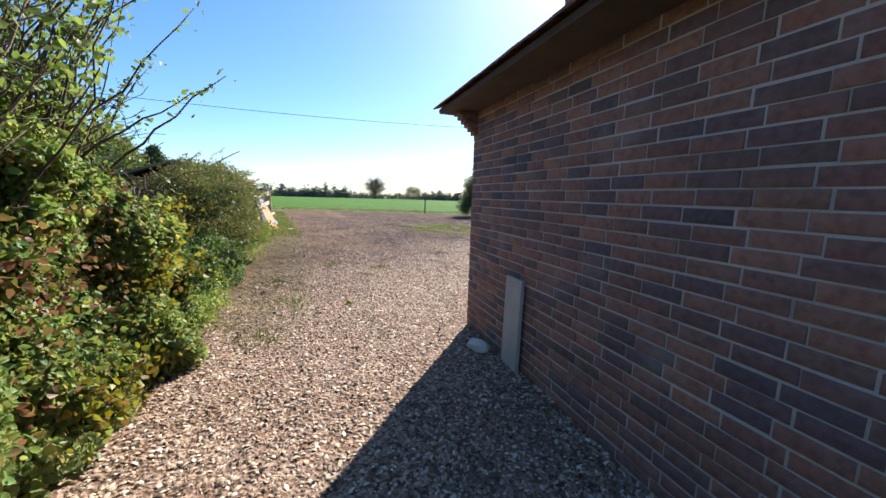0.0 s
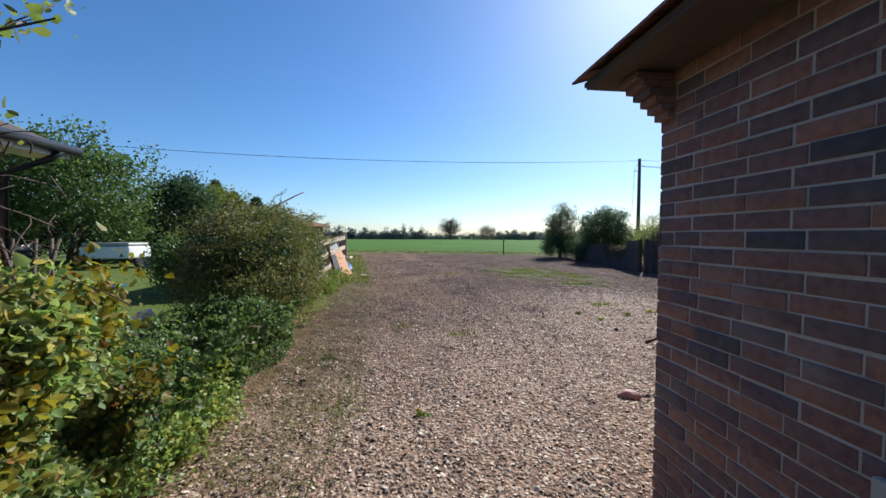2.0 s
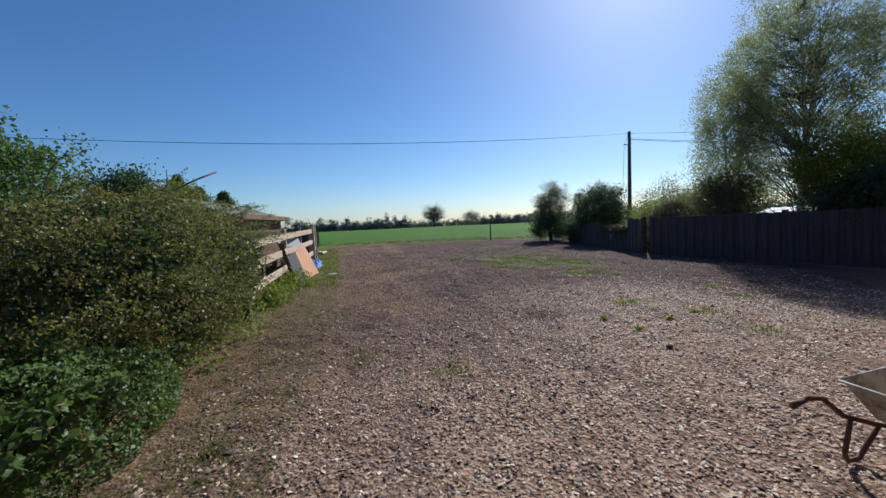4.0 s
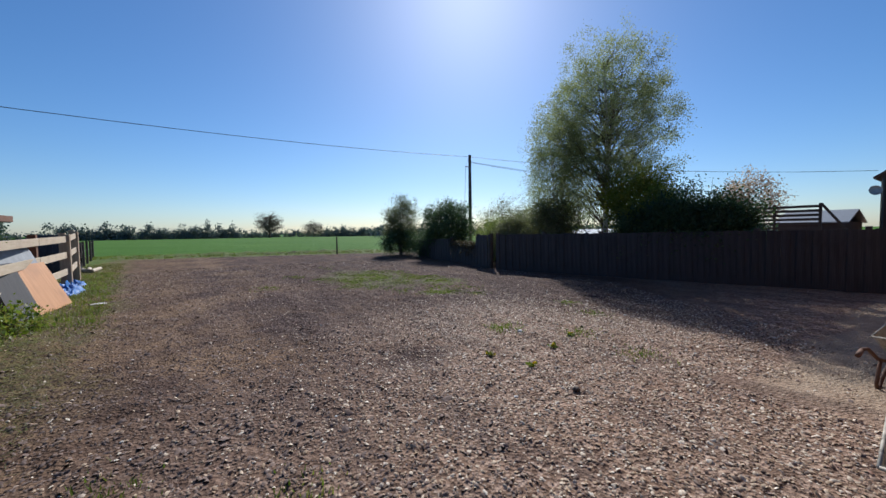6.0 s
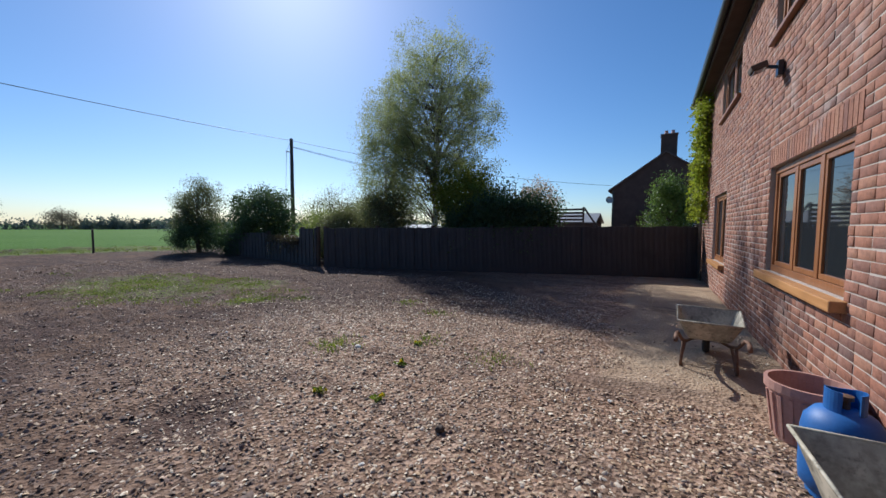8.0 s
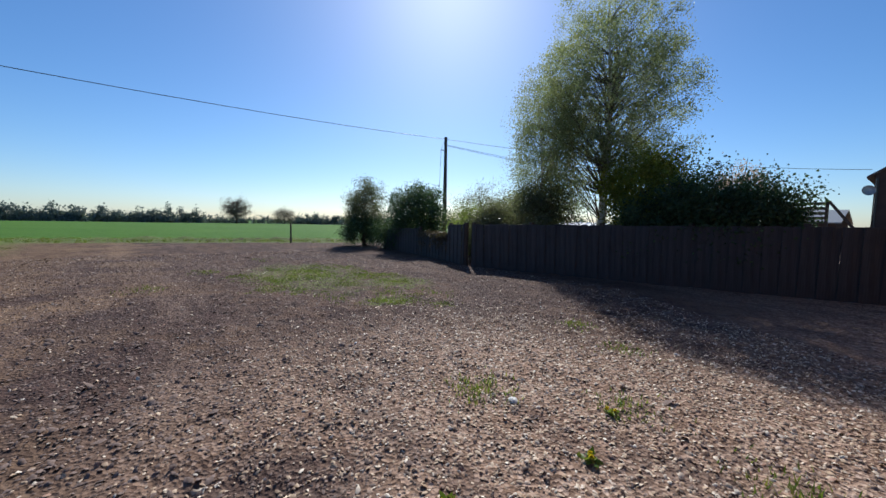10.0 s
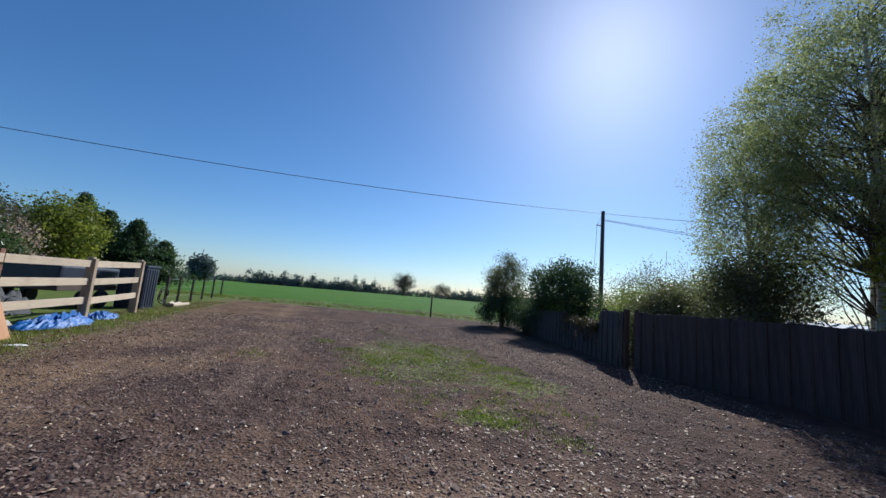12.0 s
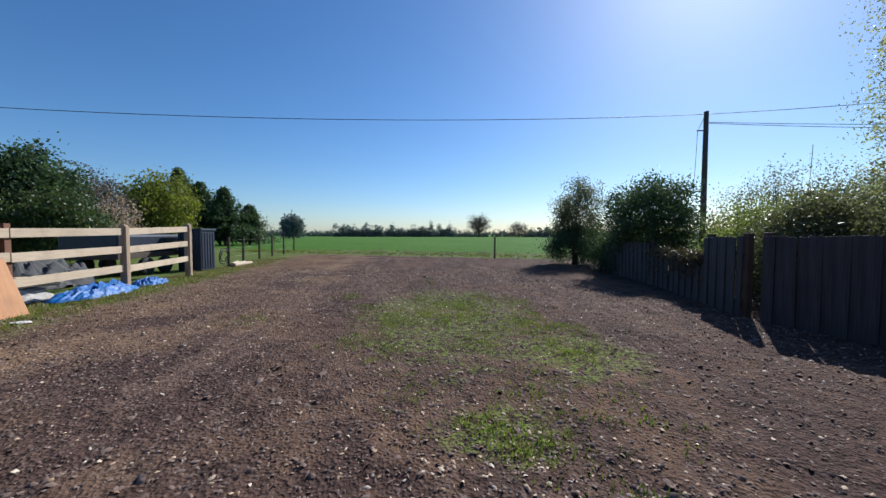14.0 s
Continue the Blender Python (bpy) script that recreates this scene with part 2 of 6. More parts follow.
M["grey_leaf"] = leafy("pale_shrub_leaf", (0.12, 0.14, 0.075), (0.17, 0.185, 0.10), (0.22, 0.225, 0.13), (0.14, 0.13, 0.09), translucent=0.45)
# aerial haze is painted into these leaves as a pale blue-grey tone
M["hazy_leaf"] = leafy("haze_tinted_leaf", (0.150, 0.190, 0.205), (0.185, 0.220, 0.230), (0.140, 0.180, 0.200), translucent=0.3, rough=0.9)
M["bare_twigs"] = leafy("bare_twig_haze", (0.15, 0.12, 0.10), (0.20, 0.16, 0.13), (0.17, 0.15, 0.12), translucent=0.2, rough=0.9)
M["vine_leaf"] = leafy("vine_leaf", (0.24, 0.28, 0.03), (0.34, 0.36, 0.05), (0.28, 0.34, 0.05), (0.20, 0.26, 0.04), translucent=0.6)
M["ivy_dark"] = leafy("shaded_ivy_leaf", (0.055, 0.095, 0.040), (0.085, 0.140, 0.050), (0.120, 0.180, 0.060), (0.13, 0.12, 0.06), (0.070, 0.12, 0.048), translucent=0.35, rough=0.35)
M["dead_ivy"] = leafy("dead_ivy_leaf", (0.12, 0.085, 0.055), (0.17, 0.125, 0.08), (0.10, 0.10, 0.05), (0.14, 0.10, 0.07), translucent=0.3)
M["grass"] = leafy("grass_blade", (0.12, 0.19, 0.030), (0.19, 0.27, 0.042), (0.26, 0.32, 0.06), (0.32, 0.30, 0.09), translucent=0.4)
M["blossom"] = leafy("pink_blossom", (0.50, 0.36, 0.34), (0.60, 0.46, 0.42), (0.42, 0.30, 0.27))
M["flower_yellow"] = leafy("yellow_petal", (0.70, 0.52, 0.02), (0.75, 0.60, 0.04))
M["flower_blue"] = leafy("periwinkle_petal", (0.18, 0.16, 0.50), (0.24, 0.20, 0.58))

# ground: gravel, trodden earth, sand, lawn and crop in one sheet
k = Mat("ground", 0.92)
x, y, z = k.sep()
n1, n2, n3 = k.noise(0.55, 5), k.noise(2.6, 5), k.noise(14, 4)
wob = k.math("ADD", k.math("MULTIPLY", k.math("SUBTRACT", n1, 0.5), 3.0), k.math("MULTIPLY", k.math("SUBTRACT", n2, 0.5), 1.2))
cell = k.voronoi(38)
peb = k.ramp(cell, (0.0, (0.10, 0.062, 0.042)), (0.4, (0.26, 0.172, 0.112)), (0.7, (0.41, 0.285, 0.195)), (1.0, (0.56, 0.42, 0.31)))
gravel = k.mix(k.step(n2, 0.35, 0.7), k.mix(0.5, peb, (0.62, 0.52, 0.46), "MULTIPLY"), peb)
earth = k.mix(k.step(n3, 0.35, 0.7), (0.040, 0.025, 0.020), (0.128, 0.079, 0.060))
earth = k.mix(k.math("MULTIPLY", k.step(k.voronoi(60, "Distance"), 0.22, 0.08), k.step(n2, 0.35, 0.6)), earth, (0.30, 0.215, 0.16))
warm = k.mix(k.step(n2, 0.4, 0.62), earth, (0.155, 0.094, 0.058))
tm_ = k.add("ShaderNodeMapping")
k.put(tm_.inputs["Vector"], k.pos)
tm_.inputs["Scale"].default_value = (1.5, 0.22, 1.0)
tm_.inputs["Rotation"].default_value = (0, 0, 0.22)
track = k.noise(1.0, 5, tm_.outputs[0], 0.6)
earth = k.mix(k.math("MULTIPLY", k.step(track, 0.50, 0.62), k.step(n3, 0.25, 0.65)), earth, (0.180, 0.120, 0.085))
warm = k.mix(k.math("MULTIPLY", k.math("MULTIPLY", k.step(k.math("ADD", x, wob), 4.5, 1.5), k.step(k.math("ADD", y, wob), 8.5, 11.0)), k.step(n3, 0.3, 0.6)), warm, (0.26, 0.168, 0.095))
# earth takes over up the yard, sooner on the hedge side
front = k.math("ADD", k.math("ADD", y, wob), k.math("MULTIPLY", x, -0.5))
def spread(cx, cy, rx, ry):
    return k.math("ADD", k.math("POWER", k.math("DIVIDE", k.math("SUBTRACT", x, cx), rx), 2.0), k.math("POWER", k.math("DIVIDE", k.math("SUBTRACT", y, cy), ry), 2.0))


# a spill of cleaner gravel in the middle, bare earth along the fence
front = k.math("SUBTRACT", front, k.math("MULTIPLY", k.step(spread(4.3, 10.0, 1.5, 1.9), 1.8, 0.3), 2.0))
bare = k.math("MULTIPLY", k.step(k.math("ADD", x, k.math("MULTIPLY", wob, 0.5)), 6.2, 7.6), k.step(y, 7.0, 8.0))
front = k.math("ADD", front, k.math("MULTIPLY", bare, 3.5))
base = k.mix(k.step(front, 5.4, 9.4), gravel, k.mix(k.step(n1, 0.42, 0.6), earth, warm))
sandf = k.math("MULTIPLY", k.step(k.math("ADD", y, k.math("MULTIPLY", wob, 0.30)), 6.85, 6.65), k.step(k.math("ADD", x, k.math("MULTIPLY", wob, 0.35)), 5.0, 5.9))
base = k.mix(k.math("MULTIPLY", sandf, k.step(x, 16.0, 13.0)), base, k.mix(k.step(n2, 0.3, 0.7), (0.31, 0.225, 0.145), (0.42, 0.32, 0.21)))
hollow = k.step(k.math("ADD", spread(3.2, 9.3, 0.55, 0.42), k.math("MULTIPLY", n3, 1.4)), 2.0, 1.0)
base = k.mix(k.math("MULTIPLY", hollow, 0.8), base, (0.070, 0.044, 0.036))
streak = k.step(k.noise(1.0, 6, tm_.outputs[0], 0.75), 0.46, 0.40)
base = k.mix(k.math("MULTIPLY", streak, 0.45), base, (0.075, 0.050, 0.042))
base = k.mix(1.0, base, (1.0, 1.0, 1.06), "MULTIPLY")
green = k.mix(k.step(n3, 0.3, 0.7), (0.10, 0.14, 0.026), (0.18, 0.22, 0.045))


def blob(cx, cy, rx, ry, lo=1.0, hi=0.35):
    dx = k.math("DIVIDE", k.math("SUBTRACT", x, cx), rx)
    dy = k.math("DIVIDE", k.math("SUBTRACT", y, cy), ry)
    d = k.math("ADD", k.math("MULTIPLY", dx, dx), k.math("MULTIPLY", dy, dy))
    return k.step(k.math("ADD", d, k.math("MULTIPLY", k.math("SUBTRACT", n2, 0.5), 3.2)), lo, hi)


patch = k.math("MAXIMUM", k.math("MAXIMUM", blob(5.5, 16.6, 1.5, 2.7), blob(5.78, 12.86, 0.45, 0.5)), blob(6.9, 14.5, 0.8, 0.9))
base = k.mix(k.math("MULTIPLY", patch, k.math("MULTIPLY", k.step(n3, 0.42, 0.58), 0.9)), base, green)
foot = k.math("MULTIPLY", k.step(k.math("ADD", x, k.math("MULTIPLY", wob, 0.5)), 0.9, -0.3), k.step(y, 4.0, 6.0))
base = k.mix(k.math("MULTIPLY", foot, k.step(n3, 0.3, 0.65)), base, k.mix(k.step(n2, 0.35, 0.65), (0.125, 0.072, 0.044), (0.23, 0.150, 0.085)))
verge = k.math("MULTIPLY", k.step(k.math("ADD", k.math("ADD", x, k.math("MULTIPLY", y, 0.12)), k.math("MULTIPLY", wob, 0.7)), 1.6, 0.6), k.step(y, 9.0, 13.0))
base = k.mix(k.math("MULTIPLY", verge, k.step(n3, 0.38, 0.62)), base, k.mix(k.step(n2, 0.4, 0.7), green, (0.20, 0.17, 0.08)))
lawn = k.step(k.math("ADD", k.math("ADD", x, k.math("MULTIPLY", y, 0.05)), k.math("MULTIPLY", wob, 0.2)), -1.6, -2.1)
base = k.mix(lawn, base, k.mix(k.step(n2, 0.3, 0.7), (0.085, 0.125, 0.028), (0.150, 0.180, 0.045)))
edge = k.math("ADD", k.math("ADD", y, k.math("MULTIPLY", x, 0.3)), k.math("MULTIPLY", wob, 0.35))
base = k.mix(k.math("MULTIPLY", k.step(edge, 32.2, 33.0), k.step(n2, 0.36, 0.46)), base, k.mix(k.step(n3, 0.3, 0.7), (0.09, 0.14, 0.03), (0.17, 0.18, 0.07)))
rows = k.noise(0.05, 3)
crop = k.mix(k.step(rows, 0.35, 0.65), (0.062, 0.145, 0.016), (0.090, 0.180, 0.024))
crop = k.mix(k.math("MULTIPLY", k.step(n2, 0.45, 0.7), 0.5), crop, (0.040, 0.095, 0.012))
base = k.mix(k.step(edge, 37.4, 38.2), base, crop)
k.color(base)
k.b.inputs["Specular IOR Level"].default_value = 0.08
hgt = k.mix(0.55, k.mix(0.5, k.voronoi(38, "Distance"), n3), k.noise(6.5, 6, None, 0.7))
k.bump(hgt, 1.0, 0.06)
M["ground"] = k.m

k = Mat("pebble", 0.65)
k.b.inputs["Specular IOR Level"].default_value = 0.3
r = k.island()
c = k.ramp(r, (0.0, (0.075, 0.046, 0.034)), (0.2, (0.24, 0.155, 0.105)), (0.45, (0.43, 0.295, 0.182)), (0.7, (0.60, 0.45, 0.305)), (0.87, (0.77, 0.67, 0.53)), (1.0, (0.31, 0.160, 0.10)))
k.color(k.mix(k.step(k.noise(60), 0.4, 0.7), c, k.mix(1.0, c, (0.75, 0.72, 0.7), "MULTIPLY"))).bump(k.noise(120), 0.3, 0.003)
M["pebble"] = k.m


# ---- building helpers ----
def raw_mesh(name, verts, faces):
    """A mesh from arrays: verts (n, 3), faces (m, k)."""
    verts, faces = np.asarray(verts, np.float32), np.asarray(faces, np.int32)
    me = bpy.data.meshes.new(name)
    me.vertices.add(len(verts))
    me.vertices.foreach_set("co", verts.ravel())
    m, n = faces.shape
    me.loops.add(m * n)
    me.loops.foreach_set("vertex_index", faces.ravel())
    me.polygons.add(m)
    me.polygons.foreach_set("loop_start", np.arange(0, m * n, n, dtype=np.int32))
    me.update(calc_edges=True)
    return me


def under(ob, parent, label=""):
    if parent is not None:
        ob.parent = parent
        ob.matrix_parent_inverse = parent.matrix_basis.inverted()
    if label:
        ob["label"] = label
    return ob


def part(name, bm, material, parent, label="", smooth=False):
    me = bpy.data.meshes.new(name)
    bm.normal_update()
    bm.to_mesh(me)
    bm.free()
    me.materials.append(M[material] if isinstance(material, str) else material)
    if smooth:
        me.polygons.foreach_set("use_smooth", [True] * len(me.polygons))
    return under(new(name, me), parent, label)


def raw_part(name, verts, faces, material, parent=None, label="", smooth=False):
    me = raw_mesh(name, verts, faces)
    me.materials.append(M[material])
    if smooth:
        me.polygons.foreach_set("use_smooth", [True] * len(me.polygons))
    return under(new(name, me), parent, label)


def empty(name, at=(0, 0, 0), turn=0.0):
    ob = new(name)
    ob.matrix_basis = pose(*at, 0, 0, turn)
    return ob


def box(x0, x1, y0, y1, z0, z1, bevel=0.0, bm=None, m=None):
    bm = bm or bmesh.new()
    r = bmesh.ops.create_cube(bm, size=1.0)
    t = Matrix.Translation(((x0 + x1) / 2, (y0 + y1) / 2, (z0 + z1) / 2)) @ Matrix.Diagonal((x1 - x0, y1 - y0, z1 - z0, 1))
    bmesh.ops.transform(bm, matrix=(m or Matrix()) @ t, verts=r["verts"])
    if bevel:
        es = list({e for v in r["verts"] for e in v.link_edges})
        bmesh.ops.bevel(bm, geom=es, offset=bevel, segments=2, affect="EDGES", profile=0.6)
    return bm


def bar(a, b, w, h, bm=None, bevel=0.0):
    """A squared bar from a to b."""
    a, b = Vector(a), Vector(b)
    d = b - a
    q = d.to_track_quat("Y", "Z").to_matrix().to_4x4()
    return box(-w / 2, w / 2, 0, d.length, -h / 2, h / 2, bevel, bm, Matrix.Translation(a) @ q)


def tube(points, radii, sides=8):
    """Verts and quads of a tapered tube along points."""
    pts = [Vector(p) for p in points]
    radii = radii if isinstance(radii, (list, tuple)) else [radii] * len(pts)
    V, F = [], []
    side = None
    for i, p in enumerate(pts):
        d = (pts[min(i + 1, len(pts) - 1)] - pts[max(i - 1, 0)]).normalized()
        side = d.orthogonal().normalized() if side is None else (side - d * side.dot(d)).normalized()
        up = d.cross(side)
        for s in range(sides):
            a = 2 * math.pi * s / sides
            V.append(p + (side * math.cos(a) + up * math.sin(a)) * radii[i])
    for i in range(len(pts) - 1):
        for s in range(sides):
            a, b = i * sides + s, i * sides + (s + 1) % sides
            F.append((a, b, b + sides, a + sides))
    n = len(V)
    V += [pts[0], pts[-1]]
    for s in range(sides):
        t = (s + 1) % sides
        F.append((n, t, s, s))
        e = (len(pts) - 1) * sides
        F.append((n + 1, e + s, e + t, e + t))
    return V, F


def join_tubes(list_of):
    V, F = [], []
    for v, f in list_of:
        o = len(V)
        V += v
        F += [tuple(i + o for i in q) for q in f]
    return V, F


def tube_part(name, tubes, material, parent, label="", smooth=True):
    V, F = join_tubes(tubes)
    bm = bmesh.new()
    vs = [bm.verts.new(v) for v in V]
    for q in F:
        u = list(dict.fromkeys(q))
        bm.faces.new([vs[i] for i in u])
    return part(name, bm, material, parent, label, smooth)


def lathe(profile, sides=24, bm=None, at=(0, 0, 0)):
    """Turned round z: profile of (radius, z)."""
    bm = bm or bmesh.new()
    rings = []
    for r, z in profile:
        rings.append([bm.verts.new((at[0] + max(r, 1e-4) * math.cos(2 * math.pi * s / sides), at[1] + max(r, 1e-4) * math.sin(2 * math.pi * s / sides), at[2] + z)) for s in range(sides)])
    for a, b in zip(rings, rings[1:]):
        for s in range(sides):
            t = (s + 1) % sides
            bm.faces.new((a[s], a[t], b[t], b[s]))
    return bm


rng = np.random.default_rng(7)


def leaves(points, size, spread=0.4, droop=0.0, outward=None, full=False):
    """Folded pointed leaves at the points: verts and triangles. full: with a rounded outline."""
    p = np.asarray(points, float)
    n = len(p)
    s = size * rng.uniform(1 - spread, 1 + spread, (n, 1))
    if outward is None:
        d = rng.normal(size=(n, 3))
        d[:, 2] -= droop
        u = rng.normal(size=(n, 3))
    else:
        u = outward + rng.normal(size=(n, 3)) * 0.55
        d = rng.normal(size=(n, 3)) - np.array([0, 0, 0.5])
    d /= np.linalg.norm(d, axis=1, keepdims=True)
    w = np.cross(d, u)
    w /= np.linalg.norm(w, axis=1, keepdims=True) + 1e-9
    nn = np.cross(w, d)
    if full:
        lobe = rng.uniform(0.7, 1.3, (n, 1))
        V = np.stack([p, p + d * s * 0.22 + w * s * 0.34 * lobe + nn * s * 0.08, p + d * s * 0.62 + w * s * 0.27 + nn * s * 0.10, p + d * s, p + d * s * 0.62 - w * s * 0.27 + nn * s * 0.10, p + d * s * 0.22 - w * s * 0.34 * lobe + nn * s * 0.08], 1).reshape(-1, 3)
        b = np.arange(n)[:, None] * 6
        F = np.concatenate([b + [0, 1, 2], b + [0, 2, 3], b + [0, 3, 4], b + [0, 4, 5]], 1).reshape(-1, 3)
        return V, F
    V = np.stack([p, p + d * s * 0.45 + w * s * 0.36 + nn * s * 0.10, p + d * s, p + d * s * 0.45 - w * s * 0.36 + nn * s * 0.10], 1).reshape(-1, 3)
    b = np.arange(n)[:, None] * 4
    F = np.concatenate([b + [0, 1, 2], b + [0, 2, 3]], 1).reshape(-1, 3)
    return V, F


def clumps(centres, per, spread):
    """Points scattered round each centre."""
    c = np.repeat(np.asarray(centres, float), per, axis=0)
    sp = np.repeat(np.broadcast_to(np.asarray(spread, float), (len(centres),)), per)[:, None]
    return c + rng.normal(size=c.shape) * sp


def egg(n, centre, radii, lumps=0.25, fill=0.55, low=-1.0):
    """Points in the outer part of a lumpy egg."""
    d = rng.normal(size=(n * 2, 3))
    d /= np.linalg.norm(d, axis=1, keepdims=True)
    d = d[d[:, 2] > low][:n]
    k = np.array([noise.noise(Vector(v) * 2.3 + Vector(centre)) for v in d])
    r = (1 + lumps * 1.6 * k) * rng.uniform(fill, 1, len(d)) ** 0.6
    return np.asarray(centre) + d * r[:, None] * np.asarray(radii)


# ---- ground ----
def ground_height(x, y):
    trodden = min(1.0, max(0.35, (y - 0.5 * x - 3.0) / 4.0))
    z = 0.024 * noise.noise(Vector((x * 0.8, y * 0.8, 0))) + 0.012 * noise.noise(Vector((x * 3.1, y * 2.4, 5)))
    z += trodden * (0.022 * noise.noise(Vector((x * 5.2, y * 3.6, 11))) + 0.018 * noise.noise(Vector((x * 9.5, y * 8.0, 17))))
    # a dug-over hollow with its spoil
    d = ((x - 3.2) / 0.55) ** 2 + ((y - 9.3) / 0.42) ** 2
    return z - 0.06 * math.exp(-d) + 0.018 * math.exp(-(d - 2.4) ** 2 * 0.8)


def land(x, y):
    """The crop falls away gently towards the far hedge."""
    return -0.0065 * min(220.0, max(0.0, y + 0.3 * x - 55.0))


def axis(lo, hi, step, far):
    a = list(np.arange(lo, hi + 1e-6, step))
    d, out = step, 0.0
    while out < far:
        d *= 1.5
        out += d
        a = [a[0] - d] + a + [a[-1] + d]
    return np.array(a)


gx = axis(-1.5, 10.0, 0.065, 2500)
gy = axis(0.0, 34.0, 0.15, 2500)
gy = np.concatenate([gy[gy < 0.5], np.arange(0.5, 18.0, 0.065), gy[gy > 18.03]])
X, Y = np.meshgrid(gx, gy, indexing="xy")
Z = np.zeros_like(X)
for j in range(X.shape[0]):
    for i in range(X.shape[1]):
        if -4 < X[j, i] < 14 and -2 < Y[j, i] < 37:
            Z[j, i] = ground_height(X[j, i], Y[j, i])
            e = Y[j, i] + 0.3 * X[j, i]
            Z[j, i] += 0.16 * math.exp(-((e - 35.0) / 0.9) ** 2) * (1 + noise.noise(Vector((X[j, i], Y[j, i], 2))))
far_y = np.clip(Y + 0.3 * X - 55.0, 0.0, 220.0)
Z -= 0.0065 * far_y
idx = np.arange(X.size).reshape(X.shape)
GF = np.stack([idx[:-1, :-1], idx[:-1, 1:], idx[1:, 1:], idx[1:, :-1]], -1).reshape(-1, 4)
ground = raw_part("ground", np.stack([X, Y, Z], -1).reshape(-1, 3), GF, "ground", smooth=True)
tagged(ground, "gravel and trodden earth yard running into green crop", "ground", kind="structure")


# ---- brickwork ----
def brick_layout(length, height, holes, seed, course=0.075, bl=0.225, bonded=False):
    """Places (u, v, length) of the bricks of a face, cut at its ends and round the holes (u0, u1, v0, v1)."""
    r = random.Random(seed)
    out = []
    rows = int(height / course)
    for j in range(rows):
        v = j * course
        u = -r.choice((0.0, 0.25, 0.5)) * bl if j % 5 else -0.5 * bl
        u = -(0.5 if j % 2 else 0.0) * bl if r.random() < 0.8 else u
        first = [bl / 2, 0.165] if bonded and j % 2 else []
        if bonded:
            u = 0.0
        while u < length:
            step = first.pop(0) if first else bl if bonded or r.random() < 0.86 else bl / 2
            a, b = max(u, 0) + 0.005, min(u + step, length) - 0.005
            u += step
            spans = [(a, b)]
            for h0, h1, g0, g1 in holes:
                if v + course > g0 + 0.01 and v < g1 - 0.01:
                    spans = [s for p, q in spans for s in ((p, min(q, h0)), (max(p, h1), q)) if s[1] - s[0] > 0.03]
            out += [(p, v, q - p) for p, q in spans if q - p > 0.02]
    return out


def brick_box(l, depth, h=0.065, e=0.002):
    """Five faces of a brick with eased edges, back left open: front looks along +z of (u, v, w)."""
    V = [(0, 0, 0), (l, 0, 0), (l, h, 0), (0, h, 0), (0, 0, depth - e), (l, 0, depth - e), (l, h, depth - e), (0, h, depth - e), (e, e, depth), (l - e, e, depth), (l - e, h - e, depth), (e, h - e, depth)]
    F = [(0, 1, 5, 4), (1, 2, 6, 5), (2, 3, 7, 6), (3, 0, 4, 7), (4, 5, 9, 8), (5, 6, 10, 9), (6, 7, 11, 10), (7, 4, 8, 11), (8, 9, 10, 11)]
    return V, F


def lay_bricks(wall, origin, u_axis, w_axis, layout, near, proud, material, far_material, label):
    """Bricks on a wall's face: those of the near stretch are parts, the rest is one joined part."""
    o, U, W = Vector(origin), Vector(u_axis), Vector(w_axis)
    rot = Matrix((U, Vector((0, 0, 1)), W)).transposed().to_4x4()
    shared, V, F, made = {}, [], [], 0
    rr = random.Random(len(layout))
    for u, v, l in layout:
        p = o + U * (u + rr.uniform(-0.002, 0.002)) + Vector((0, 0, v + rr.uniform(-0.0025, 0.0025) + 0.004 * noise.noise(Vector((u * 1.3, v * 9, 4))))) + W * rr.uniform(-0.004, 0.002)
        if near(u, v) and made < 300 and (abs(l - 0.215) < 0.004 or abs(l - 0.1025) < 0.004):
            key = round(l, 2)
            if key not in shared:
                bv, bf = brick_box(l, proud)
                shared[key] = raw_mesh("brick", bv, bf)
                shared[key].materials.append(M[material])
            ob = new("brick", shared[key])
            ob.matrix_basis = Matrix.Translation(p) @ rot
            under(ob, wall)
            made += 1
        else:
            bv, bf = brick_box(l, proud)
            k0 = len(V)
            V += [p + U * a + Vector((0, 0, b)) + W * c for a, b, c in bv]
            F += [tuple(i + k0 for i in q) for q in bf]
    ob = raw_part("brickwork", V, F, far_material, wall, label)
    ob["kind"] = "stuff"


def wall_slab(name, along, fixed0, fixed1, a0, a1, z1, holes, material, z0=-0.2):
    """A wall along 'x' or 'y' with openings (a0, a1, z0, z1) right through it."""
    bm = bmesh.new()
    cuts = sorted({a0, a1, *[h[0] for h in holes], *[h[1] for h in holes]})
    for p, q in zip(cuts, cuts[1:]):
        hs = sorted((h[2], h[3]) for h in holes if h[0] <= p and h[1] >= q)
        zs, z = [], z0
        for lo, hi in hs:
            zs.append((z, lo))
            z = hi
        zs.append((z, z1))
        for lo, hi in zs:
            if along == "x":
                box(p, q, fixed0, fixed1, lo, hi, bm=bm)
            else:
                box(fixed0, fixed1, p, q, lo, hi, bm=bm)
    bmesh.ops.remove_doubles(bm, verts=bm.verts, dist=1e-5)
    return part(name, bm, material, None)


